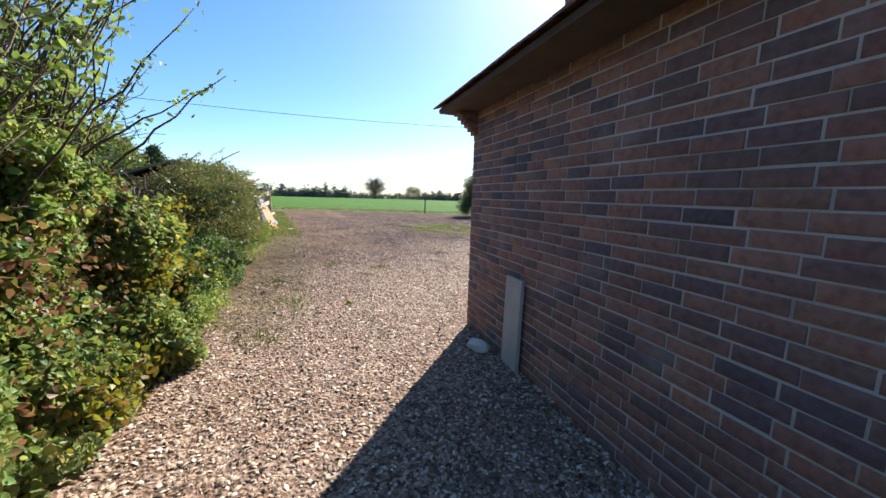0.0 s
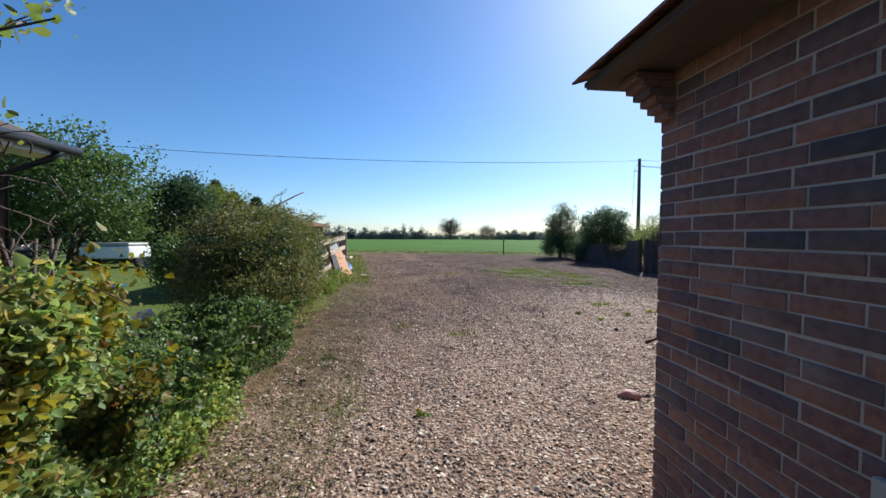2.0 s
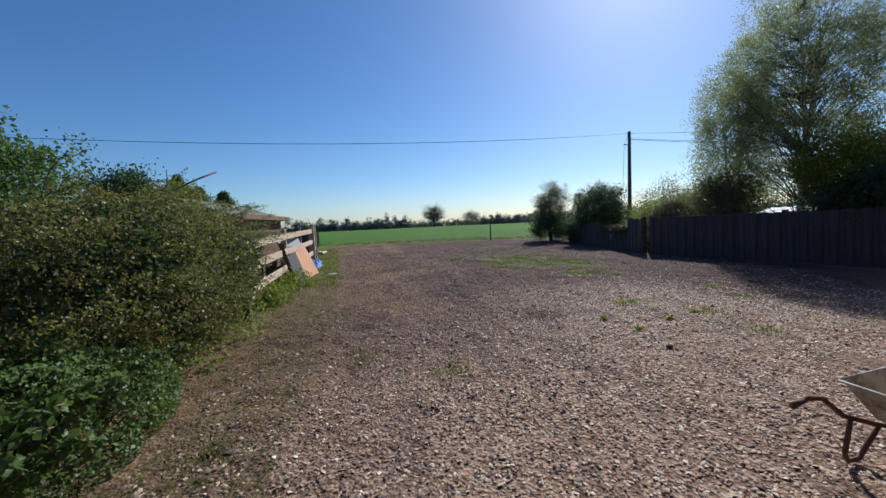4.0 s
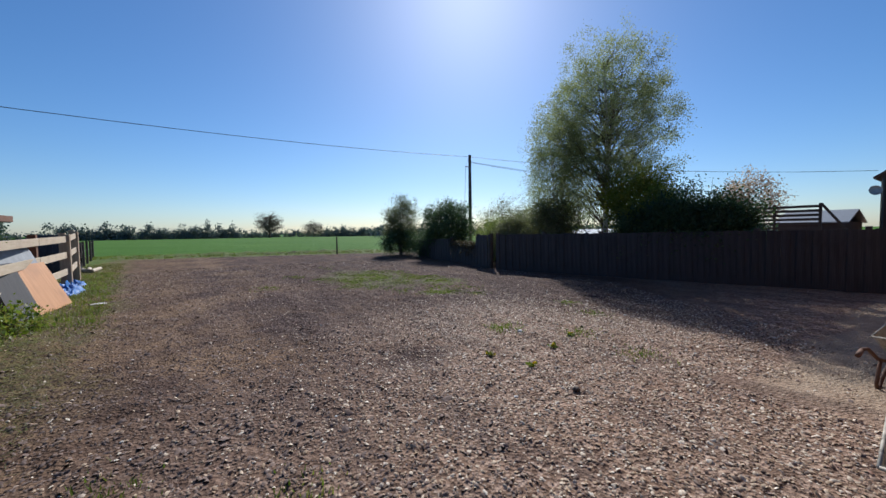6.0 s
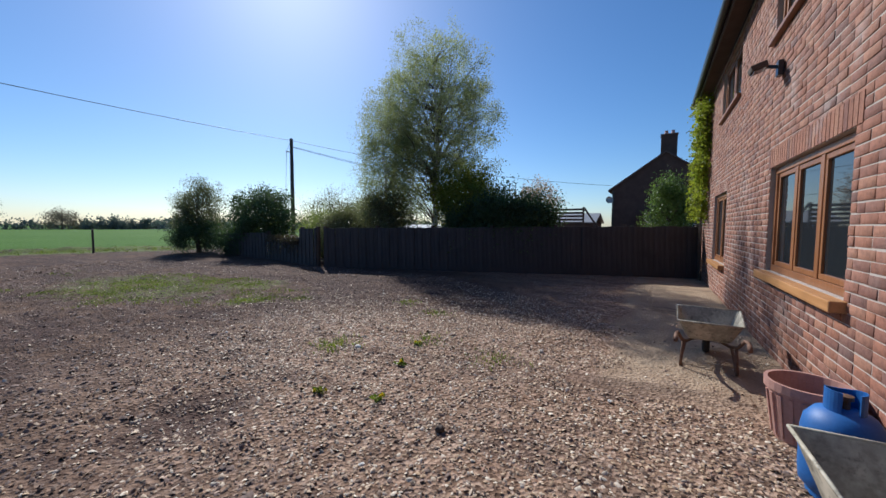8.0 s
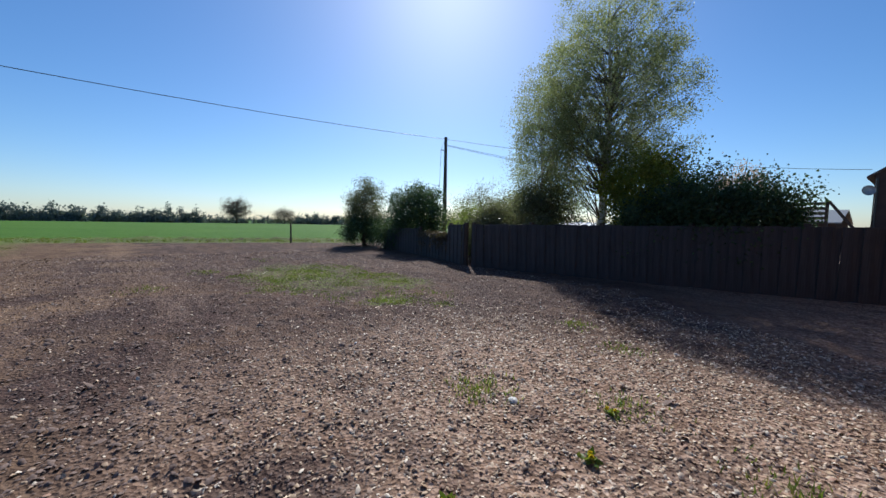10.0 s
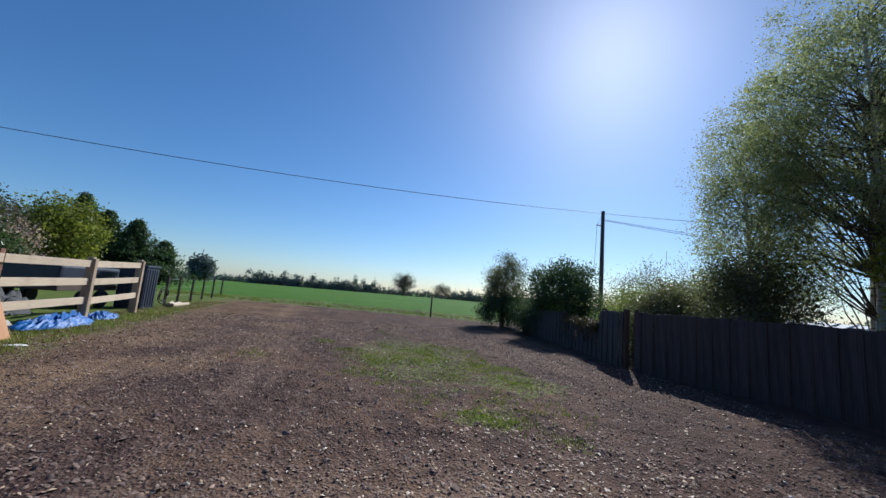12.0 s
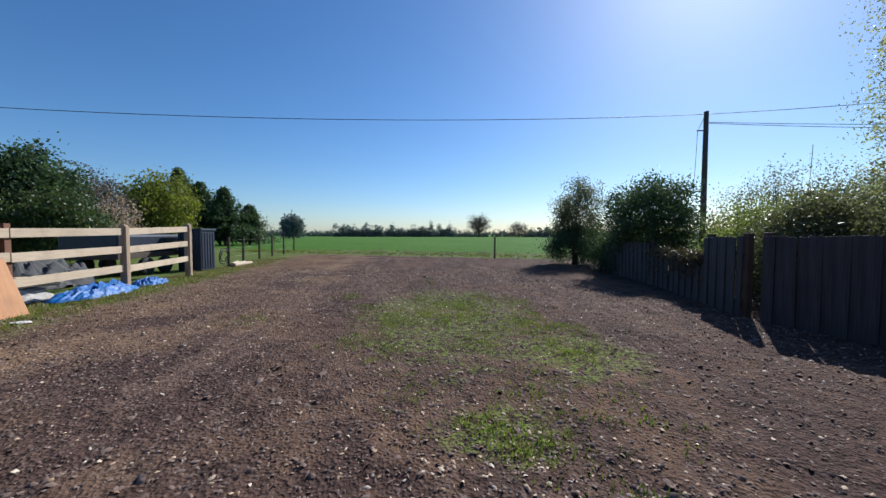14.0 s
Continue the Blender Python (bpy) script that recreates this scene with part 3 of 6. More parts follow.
# lean-to beside the drive: side wall, end wall, roof
LX, LY, LT = 1.985, 4.135, 2.29
wall_lean = tagged(wall_slab("wall_west", "y", LX + 0.012, LX + 0.24, -3.0, LY - 0.012, LT + 0.05, [], "mortar_dark"), "old dark red brick side wall with pale mortar joints", "wall", kind="structure")
wall_lean_end = tagged(wall_slab("wall_lean_end", "x", LY - 0.24, LY - 0.012, LX + 0.24, 3.74, 2.30, [], "mortar_dark"), "old red brick end wall of the lean-to", "wall", kind="structure")
roof = empty("lean_to_roof", (LX, 0, LT))
tagged(roof, "dark tiled lean-to roof with a deep overhanging eave", "roof", kind="structure")
slope = 0.36
bm = bmesh.new()
for a, b in ((-3.2, 4.34),):
    vs = [bm.verts.new(c) for c in ((1.66, a, 2.33), (3.73, a, 2.33 + 2.07 * slope), (3.73, b, 2.33 + 2.07 * slope), (1.66, b, 2.33))]
    us = [bm.verts.new(v.co + Vector((0, 0, 0.03))) for v in vs]
    bm.faces.new(vs[::-1]), bm.faces.new(us)
    for i in range(4):
        bm.faces.new((vs[i], vs[(i + 1) % 4], us[(i + 1) % 4], us[i]))
part("boarding", bm, "timber_dark", roof)
tv, tf = brick_box(0.165, 0.014, 0.26)
tm = raw_mesh("roof_tile", tv, tf)
tm.materials.append(M["tile"])
for j in range(8):
    for i in range(42):
        ob = new("roof_tile", tm)
        x0, y0 = 1.61 + j * 0.24, 4.39 - 0.168 * i
        d = Vector((1, 0, slope)).normalized()
        m = Matrix((Vector((0, -1, 0)), d, Vector((-d.z, 0, d.x)))).transposed().to_4x4()
        ob.matrix_basis = Matrix.Translation(Vector((x0, y0, 2.362 + j * 0.24 * slope + 0.006 * random.random()))) @ m @ pose(0, 0, 0, -2.2, 0, 0)
        under(ob, roof)
# corbelled courses that carry the eave at the wall's end and along its head
for j in range(6):
    w = 0.034 * (j + 1)
    part("corbel_course", box(LX - w, LX + 0.24, LY - 0.10, LY + 0.012 * j, 2.08 + 0.038 * j, 2.08 + 0.038 * j + 0.035, 0.004), "brick_old", wall_lean)
part("soffit_board", box(1.66, LX + 0.01, -3.1, LY + 0.18, 2.312, 2.328), "timber_dark", roof)
lay = brick_layout(LY + 3.0, LT + 0.05, [], 3, bonded=True)
# the near stretch is y 1.6 to 4.4
lay_bricks(wall_lean, (LX + 0.012, LY, 0.0), (0, -1, 0), (-1, 0, 0), lay, lambda u, v: 0.3 < u < 2.9 and 0.2 < v < 2.1, 0.006, "brick_old", "brick_old_far", "old dark red bricks")
bm = bmesh.new()
tri = [bm.verts.new(c) for c in ((LX + 0.02, LY - 0.20, 2.302), (3.73, LY - 0.20, 2.302), (3.73, LY - 0.20, 2.90))]
tri2 = [bm.verts.new(v.co + Vector((0, 0.18, 0))) for v in tri]
bm.faces.new(tri), bm.faces.new(tri2[::-1])
for i in range(3):
    j = (i + 1) % 3
    bm.faces.new((tri[j], tri[i], tri2[i], tri2[j]))
part("gable_infill", bm, "brick_old_far", wall_lean_end)
lay = brick_layout(3.75 - LX, 2.28, [], 5, bonded=True)
lay_bricks(wall_lean_end, (3.75, LY - 0.012, 0.0), (-1, 0, 0), (0, 1, 0), lay, lambda u, v: False, 0.006, "brick_old", "brick_old_far", "old red bricks")

# main house: rear wall along x, end wall along y
HX, HY, HT = 3.75, 5.24, 4.72
WINS = [("window_1", 5.40, 7.47, 0.90, 2.08), ("window_2", 10.4, 12.0, 0.68, 2.08), ("window_3", 5.75, 7.6, 3.58, 4.58), ("window_4", 9.6, 11.5, 3.60, 4.58)]
holes = [w[1:] for w in WINS]
wall_rear = tagged(wall_slab("wall_south", "x", HY - 0.28, HY - 0.012, HX + 0.012, 14.2, HT, holes, "mortar"), "sunlit red brick rear wall of the house", "wall", kind="structure")
wall_end = tagged(wall_slab("wall_end", "y", HX + 0.012, HX + 0.28, -4.0, HY - 0.28, 4.75, [], "mortar"), "shaded red brick end wall of the house", "wall", kind="structure")
lay = brick_layout(14.2 - HX, HT - 0.03, [(14.2 - b, 14.2 - a, c, d) for _, a, b, c, d in WINS], 8)
lay_bricks(wall_rear, (14.2, HY - 0.012, 0.0), (-1, 0, 0), (0, 1, 0), lay, lambda u, v: 8.9 < u < 10.4 and 0.4 < v < 3.4, 0.006, "brick", "brick_far", "red bricks")
lay = brick_layout(4.0, 4.7, [], 9)
lay_bricks(wall_end, (HX + 0.012, HY - 0.012, 0.0), (0, -1, 0), (-1, 0, 0), lay, lambda u, v: False, 0.006, "brick", "brick_far", "red bricks")


def window(name, x0, x1, z0, z1, lights, sill=True):
    w = empty(name, ((x0 + x1) / 2, HY, z0))
    tagged(w, "brown stained timber casement window with a timber sill", "window", kind="structure")
    y0, y1 = HY - 0.13, HY - 0.055
    f = 0.07
    for a, b, c, d in ((x0, x1, z1 - f, z1), (x0, x1, z0, z0 + f), (x0, x0 + f, z0 + f, z1 - f), (x1 - f, x1, z0 + f, z1 - f)):
        part("window_frame", box(a + 0.001, b - 0.001, y0, y1, c + 0.001, d - 0.001, 0.006), "oak_frame", w)
    step = (x1 - x0 - 2 * f) / lights
    for i in range(lights):
        a = x0 + f + i * step
        b = a + step
        if i:
            part("mullion", box(a - 0.035, a + 0.035, y0 + 0.004, y1 - 0.004, z0 + f, z1 - f, 0.006), "oak_frame", w)
        for p, q, c, d in ((a + 0.036, b - 0.036, z1 - f - 0.05, z1 - f - 0.002), (a + 0.036, b - 0.036, z0 + f + 0.002, z0 + f + 0.05), (a + 0.036, a + 0.08, z0 + f + 0.05, z1 - f - 0.05), (b - 0.08, b - 0.036, z0 + f + 0.05, z1 - f - 0.05)):
            part("casement", box(p, q, y0 + 0.02, y1 - 0.012, c, d, 0.005), "oak_frame", w)
        part("pane", box(a + 0.07, b - 0.07, y0 + 0.035, y0 + 0.043, z0 + f + 0.04, z1 - f - 0.04), "glass", w)
    if sill:
        low_one = z0 < 2
        part("window_sill", box(x0 - 0.06, x1 + 0.06, HY - 0.12, HY + (0.085 if low_one else 0.05), z0 - (0.085 if low_one else 0.05), z0 - 0.002, 0.012), "oak_sill" if low_one else "oak_frame", w)
    return w


for nm, a, b, c, d in WINS:
    window(nm, a, b, c, d, 3 if nm == "window_1" else 2)
    # dark room behind the panes
    bm = box(a - 0.3, b + 0.3, HY - 1.6, HY - 0.285, c - 0.3, d + 0.3)
    bmesh.ops.delete(bm, geom=[f for f in bm.faces if f.normal.y > 0.9], context="FACES")
    ob = part("room_wall", bm, "timber_dark", None)
    tagged(ob, "dim plain room seen through the window", "room wall", kind="structure")
# brick-on-end lintels
for nm, a, b, c, d in WINS[:2]:
    for i in range(int((b - a + 0.2) / 0.075)):
        part("lintel_brick", box(a - 0.1 + i * 0.075 + 0.005, a - 0.1 + (i + 1) * 0.075 - 0.005, HY - 0.011, HY - 0.002, d + 0.004, d + 0.215, 0.002), "brick", wall_rear)

hroof = empty("house_roof", (8.8, 5.0, HT))
tagged(hroof, "dark tiled house roof with black gutter and fascia", "roof", kind="structure")
bm = bmesh.new()
prof = [(5.52, 4.80), (1.0, 7.6), (-3.4, 4.80), (-3.4, 4.72), (1.0, 7.5), (5.52, 4.72)]
A = [bm.verts.new((3.6, y, z)) for y, z in prof]
B = [bm.verts.new((14.4, y, z)) for y, z in prof]
for i in range(6):
    j = (i + 1) % 6
    bm.faces.new((A[i], A[j], B[j], B[i]))
bm.faces.new((A[0], A[1], A[4], A[5])), bm.faces.new((A[1], A[2], A[3], A[4])), bm.faces.new((B[5], B[4], B[1], B[0])), bm.faces.new((B[4], B[3], B[2], B[1]))
part("tiling", bm, "tile_dark", hroof)
part("soffit", box(3.6, 14.4, HY + 0.016, 5.48, 4.70, 4.715), "timber_dark", hroof)
part("fascia", box(3.6, 14.4, 5.482, 5.505, 4.66, 4.80, 0.004), "black_plastic", hroof)
gv, gf = tube([(3.55, 5.565, 4.77), (14.45, 5.565, 4.75)], 0.055, 10)
tube_part("gutter", [(gv, gf)], "black_plastic", hroof)


# ---- boundary fence of upright boards ----
def board_fence(label, a, b, h0, h1, seed, lean=0.0):
    """Upright boards from a to b on two back rails and posts."""
    r = random.Random(seed)
    a, b = Vector((*a, 0)), Vector((*b, 0))
    d = (b - a).normalized()
    nrm = Vector((-d.y, d.x, 0))
    L = (b - a).length
    fence = empty("fence", a)
    tagged(fence, label, "fence")
    ang = math.degrees(math.atan2(d.y, d.x))
    n = int(L / 0.135)
    for i in range(n):
        u = i * L / n
        h = h0 + (h1 - h0) * u / L + r.uniform(-0.015, 0.012)
        bm = box(0, L / n + 0.012, -0.009, 0.009, -0.04, h, 0.003)
        ob = part("board", bm, "plank_dark", None)
        ob.matrix_basis = Matrix.Translation(a + d * u + nrm * (0.011 if i % 2 else -0.011)) @ pose(0, 0, 0, r.uniform(-0.6, 0.6), r.uniform(-0.5, 0.5), ang)
        under(ob, fence)
    for z in (0.25, min(h0, h1) - 0.25):
        part("back_rail", bar(a + nrm * -0.035 + Vector((0, 0, z)), b + nrm * -0.035 + Vector((0, 0, z)), 0.04, 0.08), "timber_dark", fence)
    k2 = max(2, round(L / 2.0) + 1)
    for i in range(k2):
        p = a + d * (L * i / (k2 - 1)) - nrm * 0.10
        h = h0 + (h1 - h0) * i / (k2 - 1) + 0.06
        part("post", box(p.x - 0.05, p.x + 0.05, p.y - 0.05, p.y + 0.05, -0.1, h, 0.008), "timber_dark", fence)
    return fence


board_fence("weathered dark board fence running up to the house", (13.85, 5.32), (10.32, 15.92), 1.42, 1.31, 1)
board_fence("short weathered dark board fence panel beyond the gap", (10.27, 16.28), (10.52, 17.4), 1.30, 1.28, 2)
board_fence("low dark board fence under an ivy mat", (10.53, 17.45), (11.0, 20.0), 0.95, 0.9, 3)
board_fence("dark board fence below a round evergreen bush", (11.0, 20.05), (11.45, 24.0), 1.1, 1.0, 4)


# ---- telegraph pole and cables ----
PX, PY, PH = 18.97, 28.88, 7.5
pole = empty("telegraph_pole", (PX, PY, 0))
tagged(pole, "dark creosoted wooden telegraph pole with cables", "pole")
V, F = tube([(PX, PY, -0.3), (PX, PY, 3), (PX, PY, PH)], [0.15, 0.135, 0.11], 12)
tube_part("shaft", [(V, F)], "pole_wood", pole)
part("cap", lathe([(0.0, PH + 0.06), (0.11, PH + 0.03), (0.12, PH - 0.02)], 12, None, (PX, PY, 0)), "timber_dark", pole)
part("bracket", box(PX - 0.45, PX - 0.05, PY - 0.03, PY + 0.03, PH - 0.95, PH - 0.90), "rust", pole)


def cable(a, b, sag, r=0.014, n=24):
    a, b = Vector(a), Vector(b)
    pts = [a.lerp(b, i / n) - Vector((0, 0, sag * 4 * (i / n) * (1 - i / n))) for i in range(n + 1)]
    ob = tube_part("cable", [tube(pts, r, 5)], "black_cable", None)
    return tagged(ob, "thin black overhead telephone cable", "cable", "cables from the pole")


cable((PX, PY, PH - 0.1), (-38.0, 24.5, 8.25), 1.25, 0.015)
cable((PX, PY, PH - 0.1), (34.6, 9.6, 4.75), 0.5)
cable((PX, PY, PH - 0.5), (48.0, 16.0, 4.4), 0.5)
cable((PX, PY, PH - 0.55), (40.0, 22.0, 5.2), 0.3)
tube_part("drop_wire", [tube([(PX - 0.1, PY - 0.05, PH - 0.2), (PX - 0.42, PY, PH - 0.95), (PX - 0.46, PY, PH - 2.2), (PX - 0.55, PY, PH - 4.0)], 0.012, 5)], "black_cable", pole)


# ---- plants ----
def leaf_part(name, pts, size, material, parent, droop=0.0, outward=None, label="", full=False):
    V, F = leaves(pts, size, 0.45, droop, outward, full)
    return raw_part(name, V, F, material, parent, label)


def wander(a, b, bend, n=6, seed=0):
    """Points of a crooked line from a to b."""
    r = random.Random(seed)
    a, b = Vector(a), Vector(b)
    off = Vector((r.uniform(-1, 1), r.uniform(-1, 1), r.uniform(-0.3, 1))) * bend
    out = []
    for i in range(n + 1):
        t = i / n
        j = Vector((r.uniform(-1, 1), r.uniform(-1, 1), r.uniform(-1, 1))) * bend * 0.16 * math.sin(math.pi * t)
        out.append(a.lerp(b, t) + off * math.sin(math.pi * t) * 0.6 + j)
    return out


def tree(name, label, at, centre_z, radii, leaf, n_clumps, per, size, spread, trunk=0.12, bark="bark", stems=1, lumps=0.3, fill=0.35, limbs=26, category="tree", seed=1, low=-0.8, cut=0.0):
    """Stems, limbs that reach into the crown, and a crown of clumps of leaves."""
    r = random.Random(seed)
    t = empty(name, at)
    tagged(t, label, category)
    limb_bark = "bark" if bark == "birch_bark" else bark
    at = Vector(at)
    c = egg(n_clumps, (at.x, at.y, at.z + centre_z), radii, lumps, fill, low)
    c = c[c[:, 2] > at.z + cut]
    tips = []
    for s in range(stems):
        a = 2 * math.pi * s / stems + r.random()
        top = Vector((at.x + (0.45 * radii[0] * math.cos(a) if stems > 1 else 0), at.y + (0.45 * radii[1] * math.sin(a) if stems > 1 else 0), at.z + centre_z + radii[2] * 0.55))
        pts = wander(at + Vector((0.10 * math.cos(a) * (stems > 1), 0.10 * math.sin(a) * (stems > 1), -0.1)), top, 0.25, 9, seed * 7 + s)
        tube_part("trunk", [tube(pts, [trunk * (1 - 0.8 * i / 9) for i in range(10)], 9)], bark, t)
        tips.append(pts)
    order = list(range(len(c)))
    r.shuffle(order)
    tubes = []
    for k2 in order[:limbs]:
        e = Vector(c[k2])
        pts = r.choice(tips)
        cand = [p for p in pts if p.z < e.z - 0.1] or pts[:2]
        st = cand[max(0, len(cand) - 1 - r.randrange(0, 3))]
        tb_ = tube(wander(st, e, 0.12 * (e - st).length, 5, k2), [trunk * (0.15 if bark == "birch_bark" else 0.30) * (1 - 0.85 * i / 5) for i in range(6)], 5)
        if k2 in order[:14]:
            tube_part("limb", [tb_], limb_bark, t)
        else:
            tubes.append(tb_)
    if tubes:
        tube_part("branchwork", tubes, limb_bark, t)["kind"] = "stuff"
    leaf_part("crown", clumps(c, per, spread), size, leaf, t)
    return t


def conifer(at, h, rr, seed):
    """A straight trunk with whorls of drooping, pointed boughs."""
    r = random.Random(seed)
    t = empty("conifer_tree", at)
    tagged(t, "dark pointed conifer at the edge of the field", "tree")
    at = Vector(at)
    tube_part("trunk", [tube([at, at + Vector((0, 0, h * 0.5)), at + Vector((0, 0, h))], [0.16, 0.10, 0.02], 7)], "bark", t)
    pts, boughs = [], []
    for i in range(260):
        u = r.random() ** 0.8
        z = h * (0.06 + 0.94 * u)
        L = rr * 1.35 * (1.03 - u) ** 0.9 * r.uniform(0.5, 1.25) * (1.0 + 0.6 * noise.noise(Vector((math.cos(u * 9), u * 4, seed))))
        a = r.uniform(0, 2 * math.pi)
        s0 = at + Vector((0, 0, z))
        e = s0 + Vector((L * math.cos(a), L * math.sin(a), r.uniform(-0.1, 0.28) * L))
        boughs.append(tube([s0, e], [0.03, 0.008], 4))
        for k2 in range(5):
            pts.append(s0.lerp(e, 0.3 + 0.7 * k2 / 4))
    tube_part("boughs", boughs, "bark", t)["kind"] = "stuff"
    leaf_part("needles", clumps(np.array(pts), 10, 0.16), 0.18, "dark_leaf", t)
    return t


def hedge_shell(y0, y1, face, height, depth, n, seed=0):
    """Points and outward ways on the face and top of a rough hedge that runs along y."""
    y = rng.uniform(y0, y1, n)
    hh = np.array([height(v) for v in y])
    fx = np.array([face(v) for v in y])
    u = rng.uniform(0, 1, n)
    side = u < 0.7
    z = np.where(side, rng.uniform(0.0, 1, n) ** 0.85 * hh, hh)
    x = np.where(side, fx, fx - rng.uniform(0, depth, n))
    nz = np.array([noise.noise(Vector((a * 1.7, b * 1.7, c * 1.7))) + 0.5 * noise.noise(Vector((a * 4, b * 4, c * 4 + 9))) for a, b, c in zip(x, y, z)])
    x = x + nz * 0.26 - rng.exponential(0.05, n) - 0.10 * (z / np.maximum(hh, 0.1)) ** 2
    z = np.clip(z + np.where(side, 0, nz * 0.28 - rng.exponential(0.05, n)), 0.02, None)
    out = np.stack([np.where(side, 1.0, 0.2), np.zeros(n) - 0.15, np.where(side, 0.25, 0.9)], 1)
    return np.stack([x, y, z], 1), out


def core(name, pts, material, parent):
    """A dark tangle of stems deep inside: crooked upright canes."""
    tubes = [tube(wander(a, b, 0.15, 4, i), 0.008, 4) for i, (a, b) in enumerate(pts)]
    tube_part(name, tubes, material, parent)


# ivy-grown hedge along the drive
h1 = empty("hedge", (-1.3, 2.0, 0))
tagged(h1, "overgrown hedge of glossy ivy with yellowing patches", "hedge")
face1 = lambda y: -0.76 + 0.05 * math.sin(y * 2.3)
high1 = lambda y: 1.52 - 0.10 * max(0, y - 3.2) - 0.26 * max(0.0, min(1.0, (y - 3.4) / 0.6)) + 0.12 * math.sin(y * 3.1)
p, o = hedge_shell(1.5, 4.35, face1, high1, 1.3, 40000)
leaf_part("ivy", p, 0.045, "ivy", h1, 0.1, o, full=True)
p, o = hedge_shell(1.5, 4.35, lambda y: face1(y) + 0.03, high1, 1.2, 20000)
leaf_part("mixed_leaves", p, 0.036, "hedge_mix", h1, 0.0, o, full=True)
p, o = hedge_shell(-2.5, 1.5, face1, high1, 1.3, 6000)
leaf_part("ivy", p, 0.10, "ivy", h1, 0.1, o)
c = np.array([(-0.70, 3.55, 0.75), (-0.74, 3.65, 0.95), (-0.72, 3.75, 1.10), (-0.78, 4.15, 1.25), (-0.70, 3.05, 0.35), (-0.85, 4.2, 1.05), (-0.75, 4.3, 0.7), (-0.68, 2.75, 0.28)])
leaf_part("yellow_leaves", clumps(c, 110, 0.085), 0.042, "yellow_leaf", h1, full=True)
c = np.array([(-0.80, 3.35, 1.25), (-0.9, 3.5, 1.45), (-0.85, 3.1, 1.0), (-0.80, 2.95, 1.2), (-0.75, 3.2, 0.75)])
c = np.concatenate([c, np.stack([rng.uniform(-0.86, -0.66, 12), rng.uniform(2.3, 2.8, 12), rng.uniform(0.35, 1.5, 12)], 1)])
leaf_part("red_leaves", clumps(c, 24, 0.09), 0.036, "red_leaf", h1, full=True)
core("stems", [((-1.35 + 0.3 * random.random(), y, 0), (-1.2 + 0.3 * random.random(), y + random.uniform(-0.2, 0.2), 1.45)) for y in np.arange(-2.4, 4.2, 0.035)], "bark", h1)
# added solid block, coloured dark for the shaded inside of the hedge
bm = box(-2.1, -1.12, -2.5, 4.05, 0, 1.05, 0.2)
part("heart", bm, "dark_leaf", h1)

# bare shrub with few young leaves standing out of the hedge
sh = empty("shrub", (-1.35, 3.0, 0))
tagged(sh, "twiggy shrub with bare stems and fresh young leaves", "shrub")
tubes, tanned, pts, r = [], [], [], random.Random(5)
for i in range(230):
    b = Vector((-1.40 + r.uniform(-0.35, 0.4), r.uniform(1.9, 3.4), r.uniform(0.8, 1.4)))
    tip = b + Vector((r.uniform(-0.3, 0.65), r.uniform(-0.2, 0.75), r.uniform(0.5, 1.7)))
    w = wander(b, tip, 0.22, 7, i)
    (tanned if i % 3 == 0 else tubes).append(tube(w, [0.009 * (1 - 0.75 * k2 / 7) for k2 in range(8)], 5))
    for k2 in range(2, 8):
        for s in range(6 if i % 2 else 10):
            pts.append(w[k2] + Vector((r.gauss(0, 0.03), r.gauss(0, 0.03), r.gauss(0, 0.03))))
for i, (a, b) in enumerate((((-1.2, 3.2, 1.5), (-0.42, 3.75, 2.75)), ((-0.85, 3.2, 1.45), (-0.15, 3.35, 2.2)), ((-1.0, 3.0, 1.4), (-0.40, 3.5, 2.1)), ((-1.2, 2.7, 1.5), (-0.5, 3.3, 3.0)), ((-1.3, 2.9, 1.5), (-0.55, 3.4, 2.7)))):
    w = wander(a, b, 0.16, 8, 40 + i)
    tubes.append(tube(w, [0.010 * (1 - 0.7 * k2 / 8) for k2 in range(9)], 5))
    for k2 in (5, 7, 8):
        pts += [w[k2] + Vector((r.gauss(0, 0.025), r.gauss(0, 0.025), r.gauss(0, 0.025))) for _ in range(5)]
tube_part("twigs", tubes, "twig", sh)["kind"] = "stuff"
tube_part("dry_canes", tanned, "twig_tan", sh)["kind"] = "stuff"
leaf_part("young_leaves", np.array(pts), 0.038, "fresh", sh, full=True)
tubes = []
for i in range(260):
    a = Vector((r.uniform(-1.40, -0.75), r.uniform(2.2, 4.0), r.uniform(1.2, 2.0)))
    tubes.append(tube(wander(a, a + Vector((r.uniform(-0.3, 0.3), r.uniform(-0.3, 0.3), r.uniform(-0.15, 0.2))), 0.06, 3, i), 0.0025, 4))
tube_part("dead_twigs", tubes, "twig", sh)["kind"] = "stuff"

# low ivy, ferns and periwinkle between the hedge and the clipped bush
low = empty("undergrowth", (-1.2, 5.4, 0))
tagged(low, "low tangle of ivy and fern fronds below the hedge", "undergrowth")
p, o = hedge_shell(4.3, 7.6, lambda y: -0.80 - 0.03 * (y - 4), lambda y: 0.60 + 0.14 * math.sin(y * 3), 0.9, 24000)
leaf_part("ivy", p, 0.029, "mid_leaf", low, 0.1, o)
c = np.stack([rng.uniform(-1.0, -0.72, 26), rng.uniform(4.3, 5.4, 26), rng.uniform(0.08, 0.32, 26)], 1)
leaf_part("light_leaves", clumps(c, 90, 0.075), 0.032, "hedge_mix", low)
